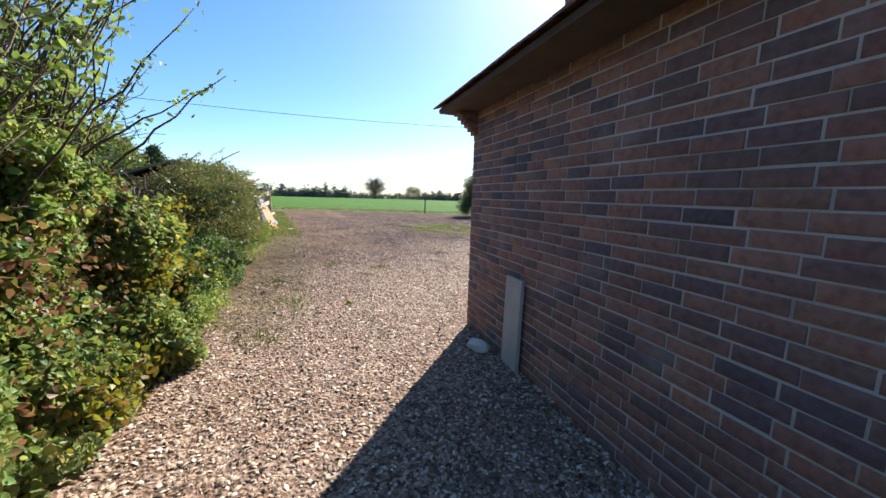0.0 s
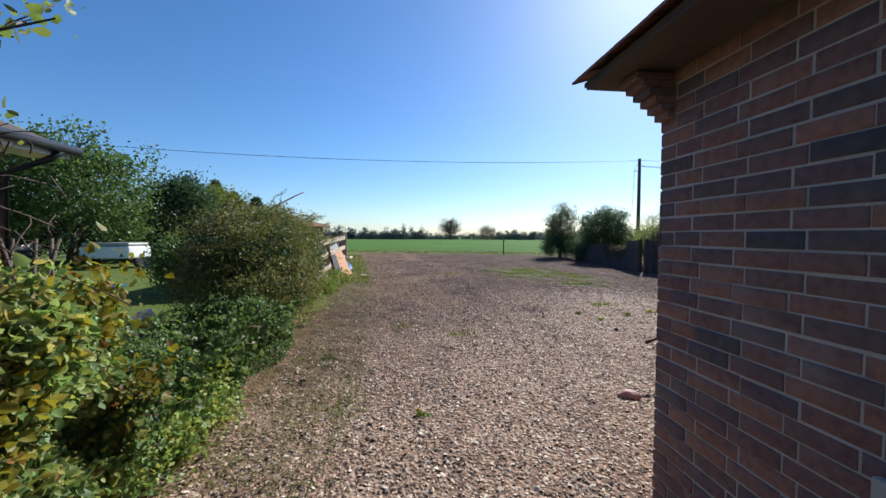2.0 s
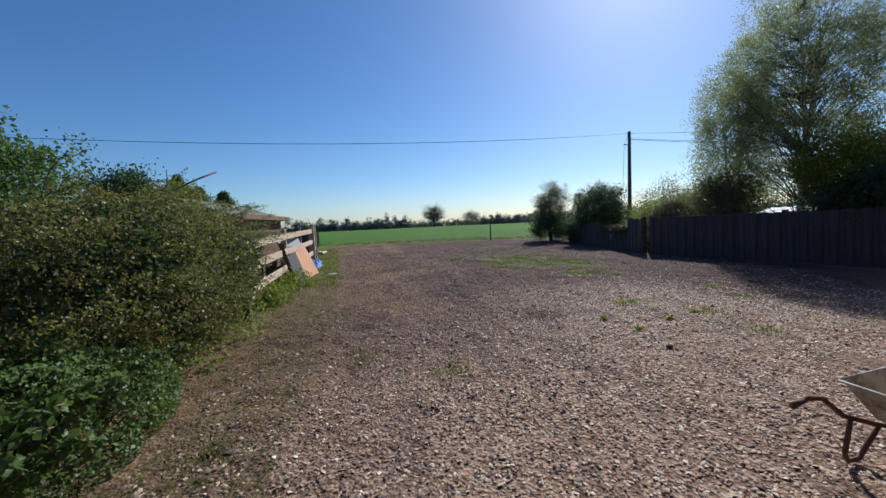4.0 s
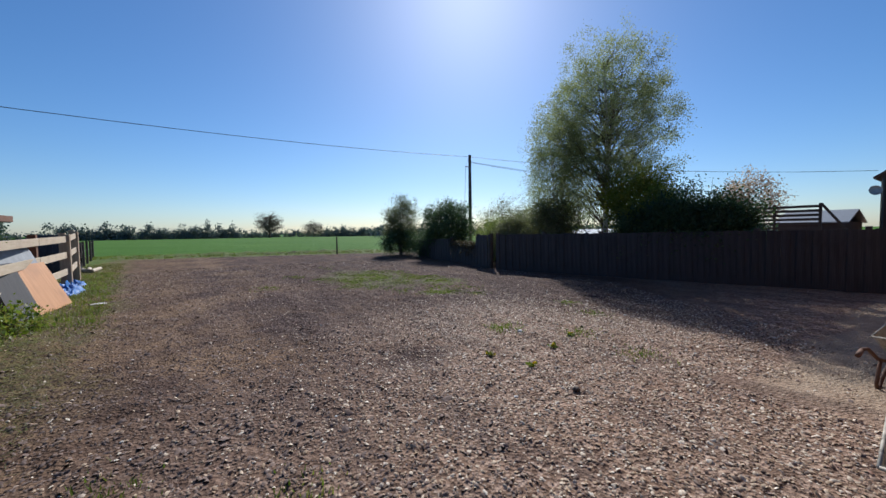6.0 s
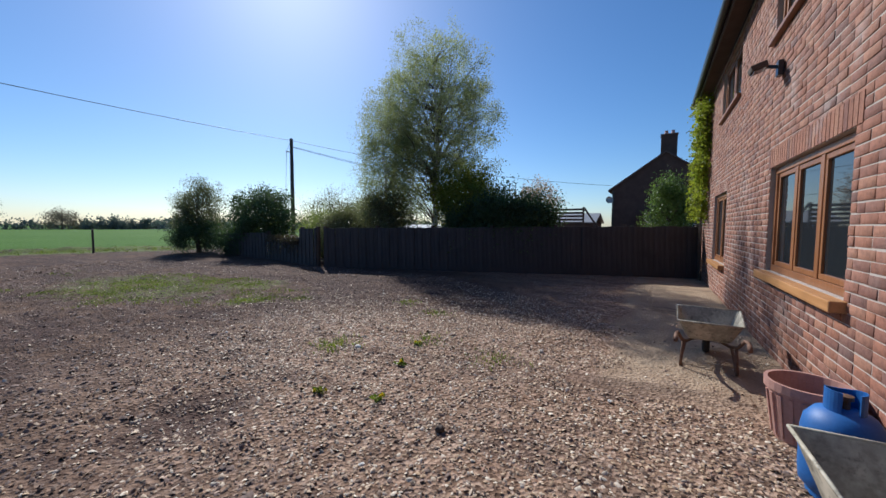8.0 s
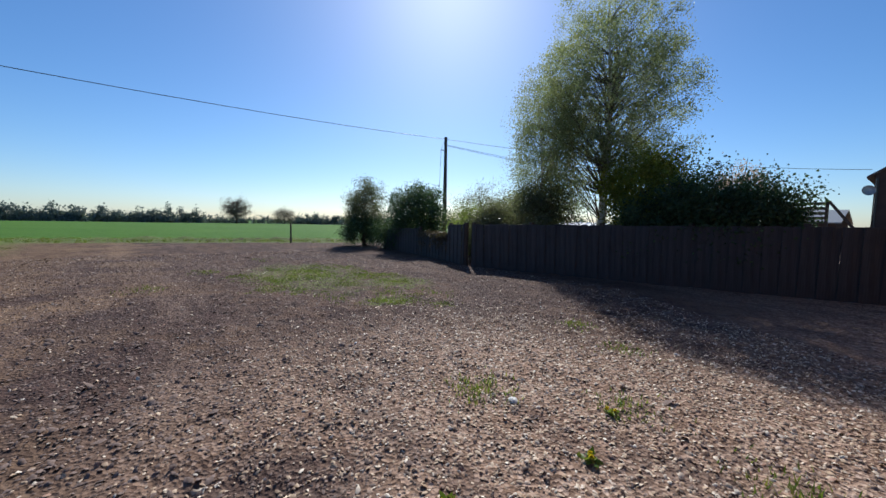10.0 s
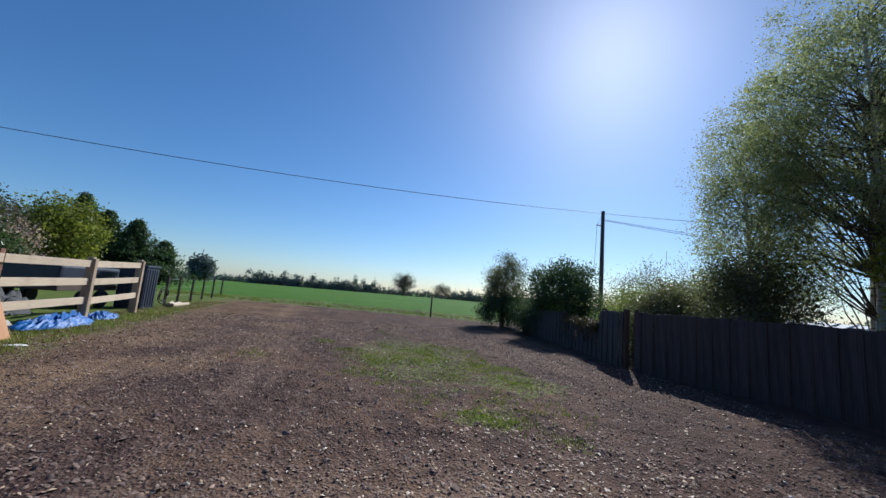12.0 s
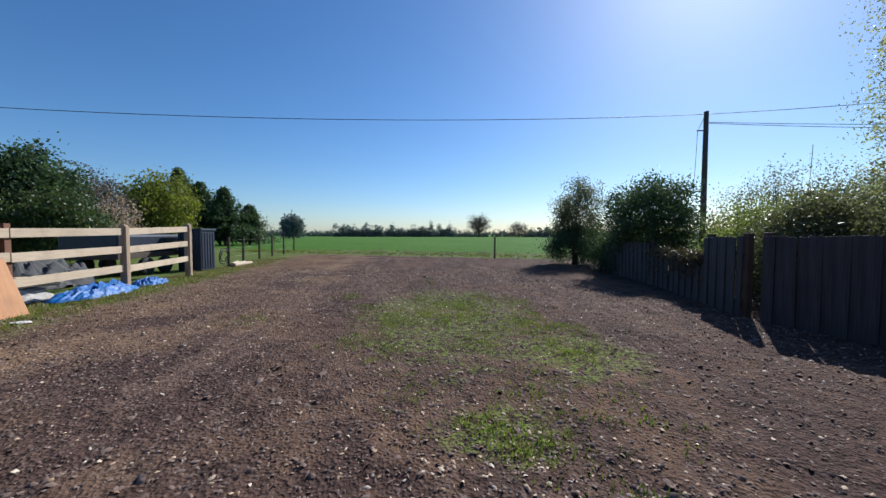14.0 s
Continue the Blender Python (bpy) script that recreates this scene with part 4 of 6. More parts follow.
c = np.stack([rng.uniform(-1.0, -0.70, 16), rng.uniform(4.6, 5.5, 16), rng.uniform(0.10, 0.5, 16)], 1)
leaf_part("yellow_leaves", clumps(c, 90, 0.075), 0.028, "willow_leaf", low)
tubes, fr = [], []
for i in range(150):
    b = Vector((r.uniform(-2.2, -0.95), r.uniform(4.2, 7.0), r.uniform(0.05, 0.45)))
    a = r.uniform(-1.2, 1.6)
    L = r.uniform(0.4, 0.75)
    w = [b + Vector((math.cos(a) * L * t * 0.8, math.sin(a) * L * t * 0.8, L * (1.25 * t - 0.75 * t * t))) for t in (0, 0.2, 0.4, 0.6, 0.8, 1.0)]
    tubes.append(tube(w, 0.004, 4))
    for k2 in range(30):
        t = 0.15 + 0.85 * k2 / 30
        q = b + Vector((math.cos(a) * L * t * 0.8, math.sin(a) * L * t * 0.8, L * (1.25 * t - 0.75 * t * t)))
        fr += [q, q]
tube_part("frond_stalks", tubes, "twig_tan", low)
leaf_part("fronds", np.array(fr), 0.05, "mid_leaf", low, 0.3)
tubes = [tube(wander((r.uniform(-2.2, -1.2), r.uniform(4.3, 5.5), 0.1), (r.uniform(-2.0, -0.9), r.uniform(4.6, 6.0), r.uniform(0.4, 0.7)), 0.2, 5, i), 0.004, 5) for i in range(4)]
tube_part("bare_stems", tubes, "twig_tan", low)
c = np.stack([rng.uniform(-1.15, -0.8, 9), rng.uniform(4.45, 5.3, 9), rng.uniform(0.2, 0.38, 9)], 1)
leaf_part("periwinkle_flowers", clumps(c, 6, 0.012), 0.025, "flower_blue", low)

# clipped bush
cb = empty("clipped_bush", (-1.9, 9.0, 0))
tagged(cb, "broad clipped bush of tiny olive-green leaves", "bush")
p = np.concatenate([egg(470, (-1.66, 8.15, 0.96), (0.80, 1.25, 0.98), 0.24, 0.75), egg(470, (-1.80, 9.5, 0.98), (0.80, 1.4, 1.0), 0.24, 0.75), egg(150, (-1.95, 10.7, 0.8), (0.5, 0.6, 0.8), 0.2, 0.7)])
p = p[p[:, 2] > 0.08]
fl = clumps(p, 74, 0.115)
fl[:, 2] = np.repeat(p[:, 2], 74) + (fl[:, 2] - np.repeat(p[:, 2], 74)) * 0.3
leaf_part("foliage", fl[fl[:, 2] > 0.03], 0.027, "cotoneaster", cb)
# inner leaves take a darker colour, painting shade into the bush's depth
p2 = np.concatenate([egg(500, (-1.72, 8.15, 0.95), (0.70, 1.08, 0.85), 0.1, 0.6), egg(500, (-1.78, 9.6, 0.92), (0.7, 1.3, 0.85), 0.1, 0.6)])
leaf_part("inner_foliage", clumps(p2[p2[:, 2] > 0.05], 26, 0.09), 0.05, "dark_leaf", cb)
sh_t = []
for i in range(70):
    a = Vector(p[r.randrange(len(p))])
    if a.z < 1.1:
        continue
    b = a + Vector((r.uniform(-0.1, 0.35), r.uniform(-0.2, 0.4), r.uniform(0.08, 0.35)))
    sh_t.append(tube(wander(a, b, 0.05, 4, i), 0.004, 4))
sh_t.append(tube(wander((-1.75, 8.6, 1.8), (-1.25, 9.4, 2.28), 0.06, 5, 3), 0.012, 5))
spray = []
for i in range(400):
    a = Vector(p[r.randrange(len(p))])
    if a.z < 0.35 or a.x < -2.1:
        continue
    L = r.uniform(0.2, 0.55)
    b = a + Vector((r.uniform(-0.1, 0.5), r.uniform(-0.5, 0.9), r.uniform(-0.12, 0.30))).normalized() * L
    w = wander(a, b, 0.06, 6, 300 + i)
    sh_t.append(tube(w, [0.005 - 0.0006 * k2 for k2 in range(7)], 4))
    for k2 in range(1, 7):
        spray += [w[k2] + Vector((r.gauss(0, 0.02), r.gauss(0, 0.03), r.gauss(0, 0.010))) for _ in range(12)]
for i in range(26):
    # long shoots arching out over the rails
    a = Vector((r.uniform(-2.0, -1.3), r.uniform(9.6, 10.8), r.uniform(1.2, 1.75)))
    b = a + Vector((r.uniform(0.0, 0.55), r.uniform(0.5, 1.7), r.uniform(-0.15, 0.35)))
    w = wander(a, b, 0.10, 9, 1200 + i)
    sh_t.append(tube(w, [0.006 - 0.0005 * k2 for k2 in range(10)], 4))
    for k2 in range(1, 10):
        spray += [w[k2] + Vector((r.gauss(0, 0.035), r.gauss(0, 0.045), r.gauss(0, 0.016))) for _ in range(22)]
leaf_part("spray_leaves", np.array(spray), 0.024, "bush_tip", cb)
tube_part("shoots", sh_t, "twig", cb)["kind"] = "stuff"
core("stems", [((-1.9 + r.uniform(-0.5, 0.5), r.uniform(7.3, 10.9), 0), (-1.9 + r.uniform(-0.7, 0.7), r.uniform(7.2, 11.0), 1.3)) for _ in range(50)], "bark", cb)
p = np.stack([rng.uniform(-1.2, -0.78, 44), 6.8 + 5.8 * rng.uniform(0, 1, 44) ** 0.5, rng.uniform(0.03, 0.22, 44)], 1)
p[:, 0] -= 0.09 * np.maximum(p[:, 1] - 7.5, 0)
vp = empty("verge_plants", (-1.3, 10.5, 0))
tagged(vp, "fresh green weeds along the foot of the hedge", "weeds", kind="stuff")
leaf_part("leaves", clumps(p, 70, 0.085), 0.036, "fresh", vp, -0.4)
p = np.stack([rng.uniform(-1.75, -1.15, 40), rng.uniform(11.2, 14.0, 40), rng.uniform(0.05, 0.32, 40)], 1)
leaf_part("leaves", clumps(p, 60, 0.10), 0.06, "grass", vp, -0.6)

# ---- trees and shrubs beyond the board fence ----
tree("birch_tree", "tall slender birch tree coming into leaf", (14.0, 13.9, 0), 5.2, (2.55, 2.55, 3.45), "birch_leaf", 1200, 96, 0.043, 0.13, 0.125, "birch_bark", 2, 0.2, 0.3, 300, seed=3, cut=2.1)
tree("birch_tree", "small drooping birch beside the tall one", (13.2, 15.4, 0), 3.5, (1.3, 1.4, 2.6), "birch_leaf", 460, 84, 0.042, 0.16, 0.08, "birch_bark", 2, 0.35, 0.4, 110, seed=4, cut=1.8)
tree("shrub", "bright green shrub at the foot of the birch", (13.7, 12.3, 0), 2.15, (1.2, 1.2, 1.35), "willow_leaf", 290, 110, 0.06, 0.2, 0.07, limbs=20, category="shrub", seed=5)
for i, (x, y, h, rr, lf) in enumerate(((12.75, 11.6, 1.95, 0.8, "dark_leaf"), (13.0, 10.7, 2.7, 0.95, "dark_leaf"), (13.25, 9.75, 2.4, 0.75, "dark_leaf"))):
    tree("evergreen_shrub", "dark evergreen shrub rising behind the board fence", (x, y, 0), h * 0.55, (rr, rr, h * 0.48), lf, 290, 74, 0.06, 0.16, 0.06, limbs=24, category="shrub", seed=10 + i)
tubes = []
sp = empty("bare_shrub", (14.9, 9.3, 0))
tagged(sp, "thin bare upright stems behind the board fence", "shrub")
for i in range(14):
    x, y = 12.9 + r.uniform(-0.4, 0.4), 10.5 + r.uniform(-1.0, 1.0)
    tubes.append(tube(wander((x, y, 1.0), (x + r.uniform(-0.4, 0.4), y + r.uniform(-0.4, 0.4), r.uniform(2.3, 3.0)), 0.1, 5, i), 0.005, 4))
tube_part("twigs", tubes, "twig", sp)["kind"] = "stuff"
tree("laurel_bush", "round dark evergreen bush over the end of the fence", (12.1, 21.9, 0), 1.75, (1.35, 1.5, 1.3), "dark_leaf", 330, 74, 0.066, 0.15, 0.08, limbs=20, category="bush", seed=21, lumps=0.15)
tree("elder_bush", "loose upright bush with pale green leaves", (11.5, 26.3, 0), 1.9, (1.0, 1.1, 1.9), "grey_leaf", 240, 85, 0.058, 0.16, 0.06, stems=3, limbs=40, category="bush", seed=22, lumps=0.4)
tree("dark_bush", "low dark bush at the field corner", (11.2, 26.0, 0), 0.8, (1.1, 1.0, 0.9), "dark_leaf", 160, 90, 0.055, 0.15, 0.05, limbs=10, category="bush", seed=23)
tree("dark_bush", "dark bush hugging the fence end", (11.7, 23.3, 0), 0.7, (0.9, 1.4, 0.8), "dark_leaf", 160, 90, 0.055, 0.15, 0.05, limbs=10, category="bush", seed=24)
for i, (x, y, h, rr, lf) in enumerate(((14.6, 20.5, 2.6, 1.5, "grey_leaf"), (16.8, 21.5, 3.2, 1.7, "grey_leaf"), (14.9, 18.2, 2.4, 1.3, "grey_leaf"), (19.5, 22.0, 3.4, 1.9, "grey_leaf"), (13.4, 23.5, 2.1, 1.1, "fresh"), (22.0, 21.0, 3.8, 2.0, "mid_leaf"), (20.3, 15.2, 2.6, 1.5, "dark_leaf"), (12.6, 18.6, 1.9, 0.9, "fresh"))):
    tree("garden_shrub", "loose garden shrub in young leaf behind the fence", (x, y, 0), h * 0.55, (rr, rr, h * 0.5), lf, 130, 70, 0.053, 0.2, 0.05, stems=3, limbs=40, category="shrub", seed=30 + i, lumps=0.4)
for i, (x, y, h, rr) in enumerate(((12.1, 16.9, 2.1, 0.85), (12.5, 15.1, 2.9, 1.0))):
    tree("garden_shrub", "loose grey-green shrub rising close behind the fence", (x, y, 0), h * 0.5, (rr, rr, h * 0.47), "grey_leaf", 250, 100, 0.05, 0.17, 0.05, stems=3, limbs=70, category="shrub", seed=35 + i, lumps=0.4)
tubes = []
sp = empty("bare_shrub", (14.5, 20.0, 0))
tagged(sp, "thin bare upright stems behind the board fence", "shrub")
for i in range(15):
    x, y = 14.5 + r.uniform(-1.6, 2.6), 20.5 + r.uniform(-2.4, 2.0)
    tubes.append(tube(wander((x, y, 1.0), (x + r.uniform(-0.5, 0.5), y + r.uniform(-0.4, 0.4), r.uniform(2.2, 3.3)), 0.15, 5, 90 + i), 0.006, 4))
tube_part("twigs", tubes, "twig_tan", sp)["kind"] = "stuff"
tree("blossom_tree", "small round tree with pinkish blossom behind the gardens", (30.3, 14.4, 0), 3.2, (1.6, 1.6, 1.6), "blossom", 120, 40, 0.11, 0.25, 0.1, limbs=30, seed=41)
tree("garden_shrub", "leafy shrub at the corner of the house", (15.5, 6.0, 0), 1.7, (0.6, 0.6, 1.3), "mid_leaf", 170, 70, 0.06, 0.13, 0.05, limbs=25, category="shrub", seed=42)
vine = empty("climbing_vine", (13.6, 5.35, 0))
tagged(vine, "yellow-green climbing vine on the brick wall end", "vine")
p = np.stack([rng.uniform(13.0, 14.3, 150), rng.uniform(5.28, 5.48, 150), rng.uniform(1.6, 4.6, 150)], 1)
leaf_part("leaves", clumps(p, 60, 0.09), 0.062, "vine_leaf", vine)
for i in range(4):
    tube_part("stem", [tube(wander((13.4 + 0.2 * i, 5.30, 0), (13.2 + 0.25 * i, 5.32, 4.3), 0.1, 6, i), 0.018, 5)], "bark", vine)
mat_ivy = empty("ivy_mat", (10.8, 18.7, 0.9))
tagged(mat_ivy, "dead ivy mat draped over the low fence", "ivy")
t = rng.uniform(0, 1, 90)
p = np.stack([10.53 + 0.47 * t + rng.normal(0, 0.07, 90), 17.45 + 2.55 * t, 0.93 - rng.exponential(0.12, 90)], 1)
leaf_part("leaves", clumps(p, 60, 0.06), 0.04, "dead_ivy", mat_ivy)

# ---- garden beyond the hedge: trees ----
for i, (x, y, h, rr, lf) in enumerate(((-14.5, 20.5, 6.2, 3.0, "mid_leaf"), (-18.5, 18.5, 7.0, 3.2, "mid_leaf"), (-22.5, 15.0, 7.0, 3.2, "mid_leaf"), (-13.4, 27.4, 5.2, 2.0, "dark_leaf"))):
    tree("garden_tree", "broad leafy garden tree at the back of the lawn", (x, y, 0), h * 0.56, (rr, rr, h * 0.46), lf, 420, 42, 0.145, 0.3, 0.16, limbs=120, seed=50 + i, cut=0.4)
for i, (x, y, h, rr) in enumerate(((-20.0, 23.5, 3.2, 2.2), (-16.6, 24.6, 3.4, 2.2), (-13.3, 25.4, 3.0, 2.0), (-10.6, 26.0, 3.0, 1.8), (-24.0, 21.5, 3.4, 2.4))):
    tree("garden_shrub", "dark leafy shrub closing the back of the lawn", (x, y, 0), h * 0.5, (rr, rr * 0.7, h * 0.5), "ivy_dark", 230, 50, 0.11, 0.25, 0.07, stems=3, limbs=24, category="shrub", seed=150 + i)
for i, (x, y, h, rr) in enumerate(((-4.9, 11.8, 1.3, 0.6),)):
    tree("garden_shrub", "leafy shrub on the lawn", (x, y, 0), h * 0.55, (rr, rr, h * 0.48), "mid_leaf", 150, 40, 0.06, 0.13, 0.04, limbs=16, category="shrub", seed=60 + i)
tree("willow_tree", "yellow-green willow in the distance", (-19.0, 42.5, 0), 3.3, (2.7, 2.7, 2.8), "willow_leaf", 330, 40, 0.20, 0.4, 0.2, limbs=30, seed=71)
tree("blossom_tree", "thin tree with pale blossom", (-14.5, 33.0, 0), 2.0, (1.5, 1.5, 1.5), "blossom", 60, 40, 0.12, 0.3, 0.1, limbs=30, seed=72)
tree("bare_tree", "leafless tree with a haze of brown twigs", (-17.0, 34.0, 0), 3.0, (2.2, 2.2, 2.2), "bare_twigs", 170, 26, 0.13, 0.3, 0.13, limbs=80, seed=73)
tree("bare_tree", "leafless tree with a haze of brown twigs", (-21.5, 38.5, 0), 3.4, (2.6, 2.6, 2.4), "bare_twigs", 190, 26, 0.14, 0.3, 0.13, limbs=80, seed=74)
for i, (x, y, h, rr) in enumerate(((-20.4, 50.0, 8.0, 3.2), (-18.6, 50.6, 6.6, 2.8), (-15.6, 50.0, 6.0, 2.7), (-16.9, 51.2, 4.9, 2.4), (-14.0, 52.0, 4.2, 2.1), (-22.6, 49.0, 6.2, 2.6))):
    conifer((x - 2.0, y, 0), h, rr, 80 + i)
for i, (x, y, rr) in enumerate(((-15.5, 30.0, 1.7), (-12.8, 29.0, 1.4), (-18.5, 31.0, 2.0))):
    tree("garden_shrub", "loose shrub at the far end of the garden", (x, y, 0), 1.1, (rr, rr, 1.2), "grey_leaf", 110, 40, 0.12, 0.22, 0.05, limbs=14, category="shrub", seed=90 + i)

# far woods and hedges round the crop, distance haze mixed into their leaf colour
def far_row(label, x0, x1, y0, y1, h, n, per, size, leaf, seed, rough=0.5):
    rr = random.Random(seed)
    c = []
    for i in range(n):
        t = rr.random()
        hh = h * (1 - rough + rough * (0.5 + 0.9 * noise.noise(Vector((t * 19, seed, 0))))) * rr.uniform(0.75, 1.1)
        px, py = x0 + (x1 - x0) * t, y0 + (y1 - y0) * t + rr.uniform(-3, 3)
        c.append((px, py, land(px, py) + rr.uniform(0.05, 1.0) * hh))
    V, F = leaves(clumps(np.array(c), per, size * 0.9), size, 0.4)
    ob = raw_part("far_woods", V, F, leaf)
    tagged(ob, label, "trees", kind="stuff")


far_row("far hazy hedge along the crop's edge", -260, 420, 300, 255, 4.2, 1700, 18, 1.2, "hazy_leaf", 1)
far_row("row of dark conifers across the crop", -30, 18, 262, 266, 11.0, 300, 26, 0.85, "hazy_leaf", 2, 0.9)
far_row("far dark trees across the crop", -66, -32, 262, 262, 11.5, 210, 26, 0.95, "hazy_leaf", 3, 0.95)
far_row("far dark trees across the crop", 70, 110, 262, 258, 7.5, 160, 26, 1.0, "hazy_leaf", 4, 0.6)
far_row("far hedge beyond the gardens", 60, 240, 150, 60, 5.0, 500, 18, 1.0, "hazy_leaf", 5)
tree("lone_tree", "lone leafless tree with a round crown in the crop", (34.0, 258, land(34, 258)), 9.0, (8.0, 8.0, 7.0), "bare_twigs", 230, 22, 0.38, 0.9, 0.7, limbs=200, seed=100, cut=4.0)
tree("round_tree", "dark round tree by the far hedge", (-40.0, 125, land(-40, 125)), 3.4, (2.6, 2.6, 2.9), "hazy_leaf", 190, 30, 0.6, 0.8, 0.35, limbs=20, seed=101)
tree("round_tree", "low round tree by the far hedge", (62.0, 262, land(62, 262)), 5, (7, 7, 4.5), "bare_twigs", 140, 24, 0.5, 1.2, 0.4, limbs=30, seed=102)


# ---- loose stones ----
def scatter_pebbles():
    """Flattened angular pebbles, dense on the drive, thinning out up the yard."""
    n = 350000
    u = rng.uniform(0, 1, n)
    y = 1.0 + 23.0 * u ** 1.5
    x = rng.uniform(-1.4, 10.5, n)
    keep = (x < 14.5 - 0.31 * y + 0.9) & (x > -0.72 - 0.09 * np.maximum(y - 7.5, 0)) & ~((x > 1.99) & (y < 4.13)) & ~((x > 3.75) & (y < 5.25)) & (x < 4.2 + y * 0.55)
    up = np.maximum(y - 0.75 * x - 3.6, 1.5 * (y - 9.3))
    up = up - 1.8 * np.exp(-((x - 4.3) / 1.3) ** 2 - ((y - 10.0) / 1.6) ** 2) + 3.0 * np.clip((x - 6.3) / 1.5, 0, 1) * (y > 7.3)
    dens = np.clip(1.25 - up / 7.5, 0.30, 1.0) * np.where((x > 5.2) & (y < 6.8 + 0.25 * np.sin(x * 5)), 0.05, 1.0)
    keep &= rng.uniform(0, 1, n) < dens
    x, y, up = x[keep], y[keep], up[keep]
    n = len(x)
    s = rng.uniform(0.0055, 0.0125, n) * rng.choice([1.0, 1.0, 1.25, 1.6], n) * (1 + 0.012 * np.maximum(y - 6, 0))
    z = np.array([ground_height(a, b) for a, b in zip(x, y)])
    base = np.array([(1, 0, 0), (0.4, 0.8, -0.15), (-0.6, 0.75, 0.1), (-1, -0.1, 0), (-0.3, -0.85, -0.1), (0.6, -0.7, 0.1), (0.1, 0.1, 0.62)])
    tri = np.array([(0, 1, 6), (1, 2, 6), (2, 3, 6), (3, 4, 6), (4, 5, 6), (5, 0, 6)])
    V = base[None] * rng.uniform(0.65, 1.25, (n, 7, 3))
    V *= np.stack([np.ones(n) * 1.25, rng.uniform(0.65, 1.05, n), rng.uniform(0.65, 1.15, n)], 1)[:, None]
    # tilt, then turn
    a, t1, t2 = rng.uniform(0, 2 * math.pi, n), rng.normal(0, 0.35, n), rng.normal(0, 0.35, n)
    V = np.stack([V[..., 0], V[..., 1] * np.cos(t1)[:, None] - V[..., 2] * np.sin(t1)[:, None], V[..., 1] * np.sin(t1)[:, None] + V[..., 2] * np.cos(t1)[:, None]], -1)
    V = np.stack([V[..., 0] * np.cos(t2)[:, None] + V[..., 2] * np.sin(t2)[:, None], V[..., 1], V[..., 2] * np.cos(t2)[:, None] - V[..., 0] * np.sin(t2)[:, None]], -1)
    V = np.stack([V[..., 0] * np.cos(a)[:, None] - V[..., 1] * np.sin(a)[:, None], V[..., 0] * np.sin(a)[:, None] + V[..., 1] * np.cos(a)[:, None], V[..., 2]], -1)
    V = V * s[:, None, None] + np.stack([x, y, z + s * 0.18], 1)[:, None]
    # stones trodden into the earth further up the yard are duller
    soiled = rng.uniform(0, 1, n) < np.clip((up - 0.5) / 6.0, 0.05, 0.85)
    # trodden lumps of earth lie in drifts
    drift = np.array([noise.noise(Vector((a * 0.9, b * 0.6, 31))) for a, b in zip(x, y)])
    lump = soiled & (drift > 0.05) & (rng.uniform(0, 1, n) < 0.16)
    centre = V.mean(1, keepdims=True)
    V = np.where(lump[:, None, None], centre + (V - centre) * rng.uniform(1.3, 2.2, n)[:, None, None], V)
    for name, pick, material, label in (("gravel", ~soiled, "pebble", "loose angular tan and pinkish gravel"), ("clods", soiled, "clod", "crumbs of dark earth and soiled stones")):
        Vp = V[pick].reshape(-1, 3)
        Fp = (np.arange(pick.sum())[:, None, None] * 7 + tri[None]).reshape(-1, 3)
        tagged(raw_part(name, Vp, Fp, material), label, "gravel", kind="stuff")


M["clod"] = simple("soiled_stone", (0.075, 0.050, 0.041), (0.30, 0.212, 0.170), 22, 0.95, bump=0.5)
scatter_pebbles()


def grass_tufts(label, xs, ys, per, length, material="grass", spread=0.06):
    """Thin upright blades round each spot."""
    n = len(xs) * per
    bx, by = np.repeat(xs, per) + rng.normal(0, spread, n), np.repeat(ys, per) + rng.normal(0, spread, n)
    L = length * rng.uniform(0.4, 1.2, n)
    a = rng.uniform(0, 2 * math.pi, n)
    lean = rng.uniform(0.1, 0.8, n) * L
    w = 0.004 + 0.05 * L
    z = np.array([ground_height(p, q) for p, q in zip(bx, by)]) - 0.005
    b0 = np.stack([bx - w * np.sin(a), by + w * np.cos(a), z], 1)
    b1 = np.stack([bx + w * np.sin(a), by - w * np.cos(a), z], 1)
    tip = np.stack([bx + lean * np.cos(a), by + lean * np.sin(a), z + L], 1)
    V = np.stack([b0, b1, tip], 1).reshape(-1, 3)
    F = np.arange(n * 3).reshape(-1, 3)
    ob = raw_part("grass", V, F, material)
    return tagged(ob, label, "grass", kind="stuff")


m = 560
cl = np.stack([rng.normal(5.5, 0.9, 42), rng.normal(16.3, 1.9, 42)], 1)
pick = rng.integers(0, 42, m)
xs, ys = cl[pick, 0] + rng.normal(0, 0.16, m), cl[pick, 1] + rng.normal(0, 0.24, m)
grass_tufts("short patchy grass growing through the gravel", xs, ys, 16, 0.045, "grass", 0.07)
grass_tufts("small weeds and grass in the gravel", np.array([5.78, 5.9, 5.65, 6.9, 4.9, 4.78, 5.38, 0.05, -0.3, 5.5, 6.4, 1.5, 0.6, -0.15, 6.8, 7.2]), np.array([12.86, 12.7, 13.0, 14.5, 9.55, 9.62, 7.8, 5.45, 6.6, 8.7, 12.2, 7.6, 8.2, 4.2, 9.4, 10.2]), 150, 0.05, "grass", 0.13)
xs = rng.uniform(-2.2, -0.7, 1000)
ys = rng.uniform(13.0, 30.0, 1000)
xs -= 0.13 * (ys - 16)
grass_tufts("rough grass verge along the rail fence", xs, ys, 12, 0.06, "dry_grass", 0.10)
xs, ys = rng.uniform(-1.7, -0.7, 260), rng.uniform(13.5, 24.0, 260)
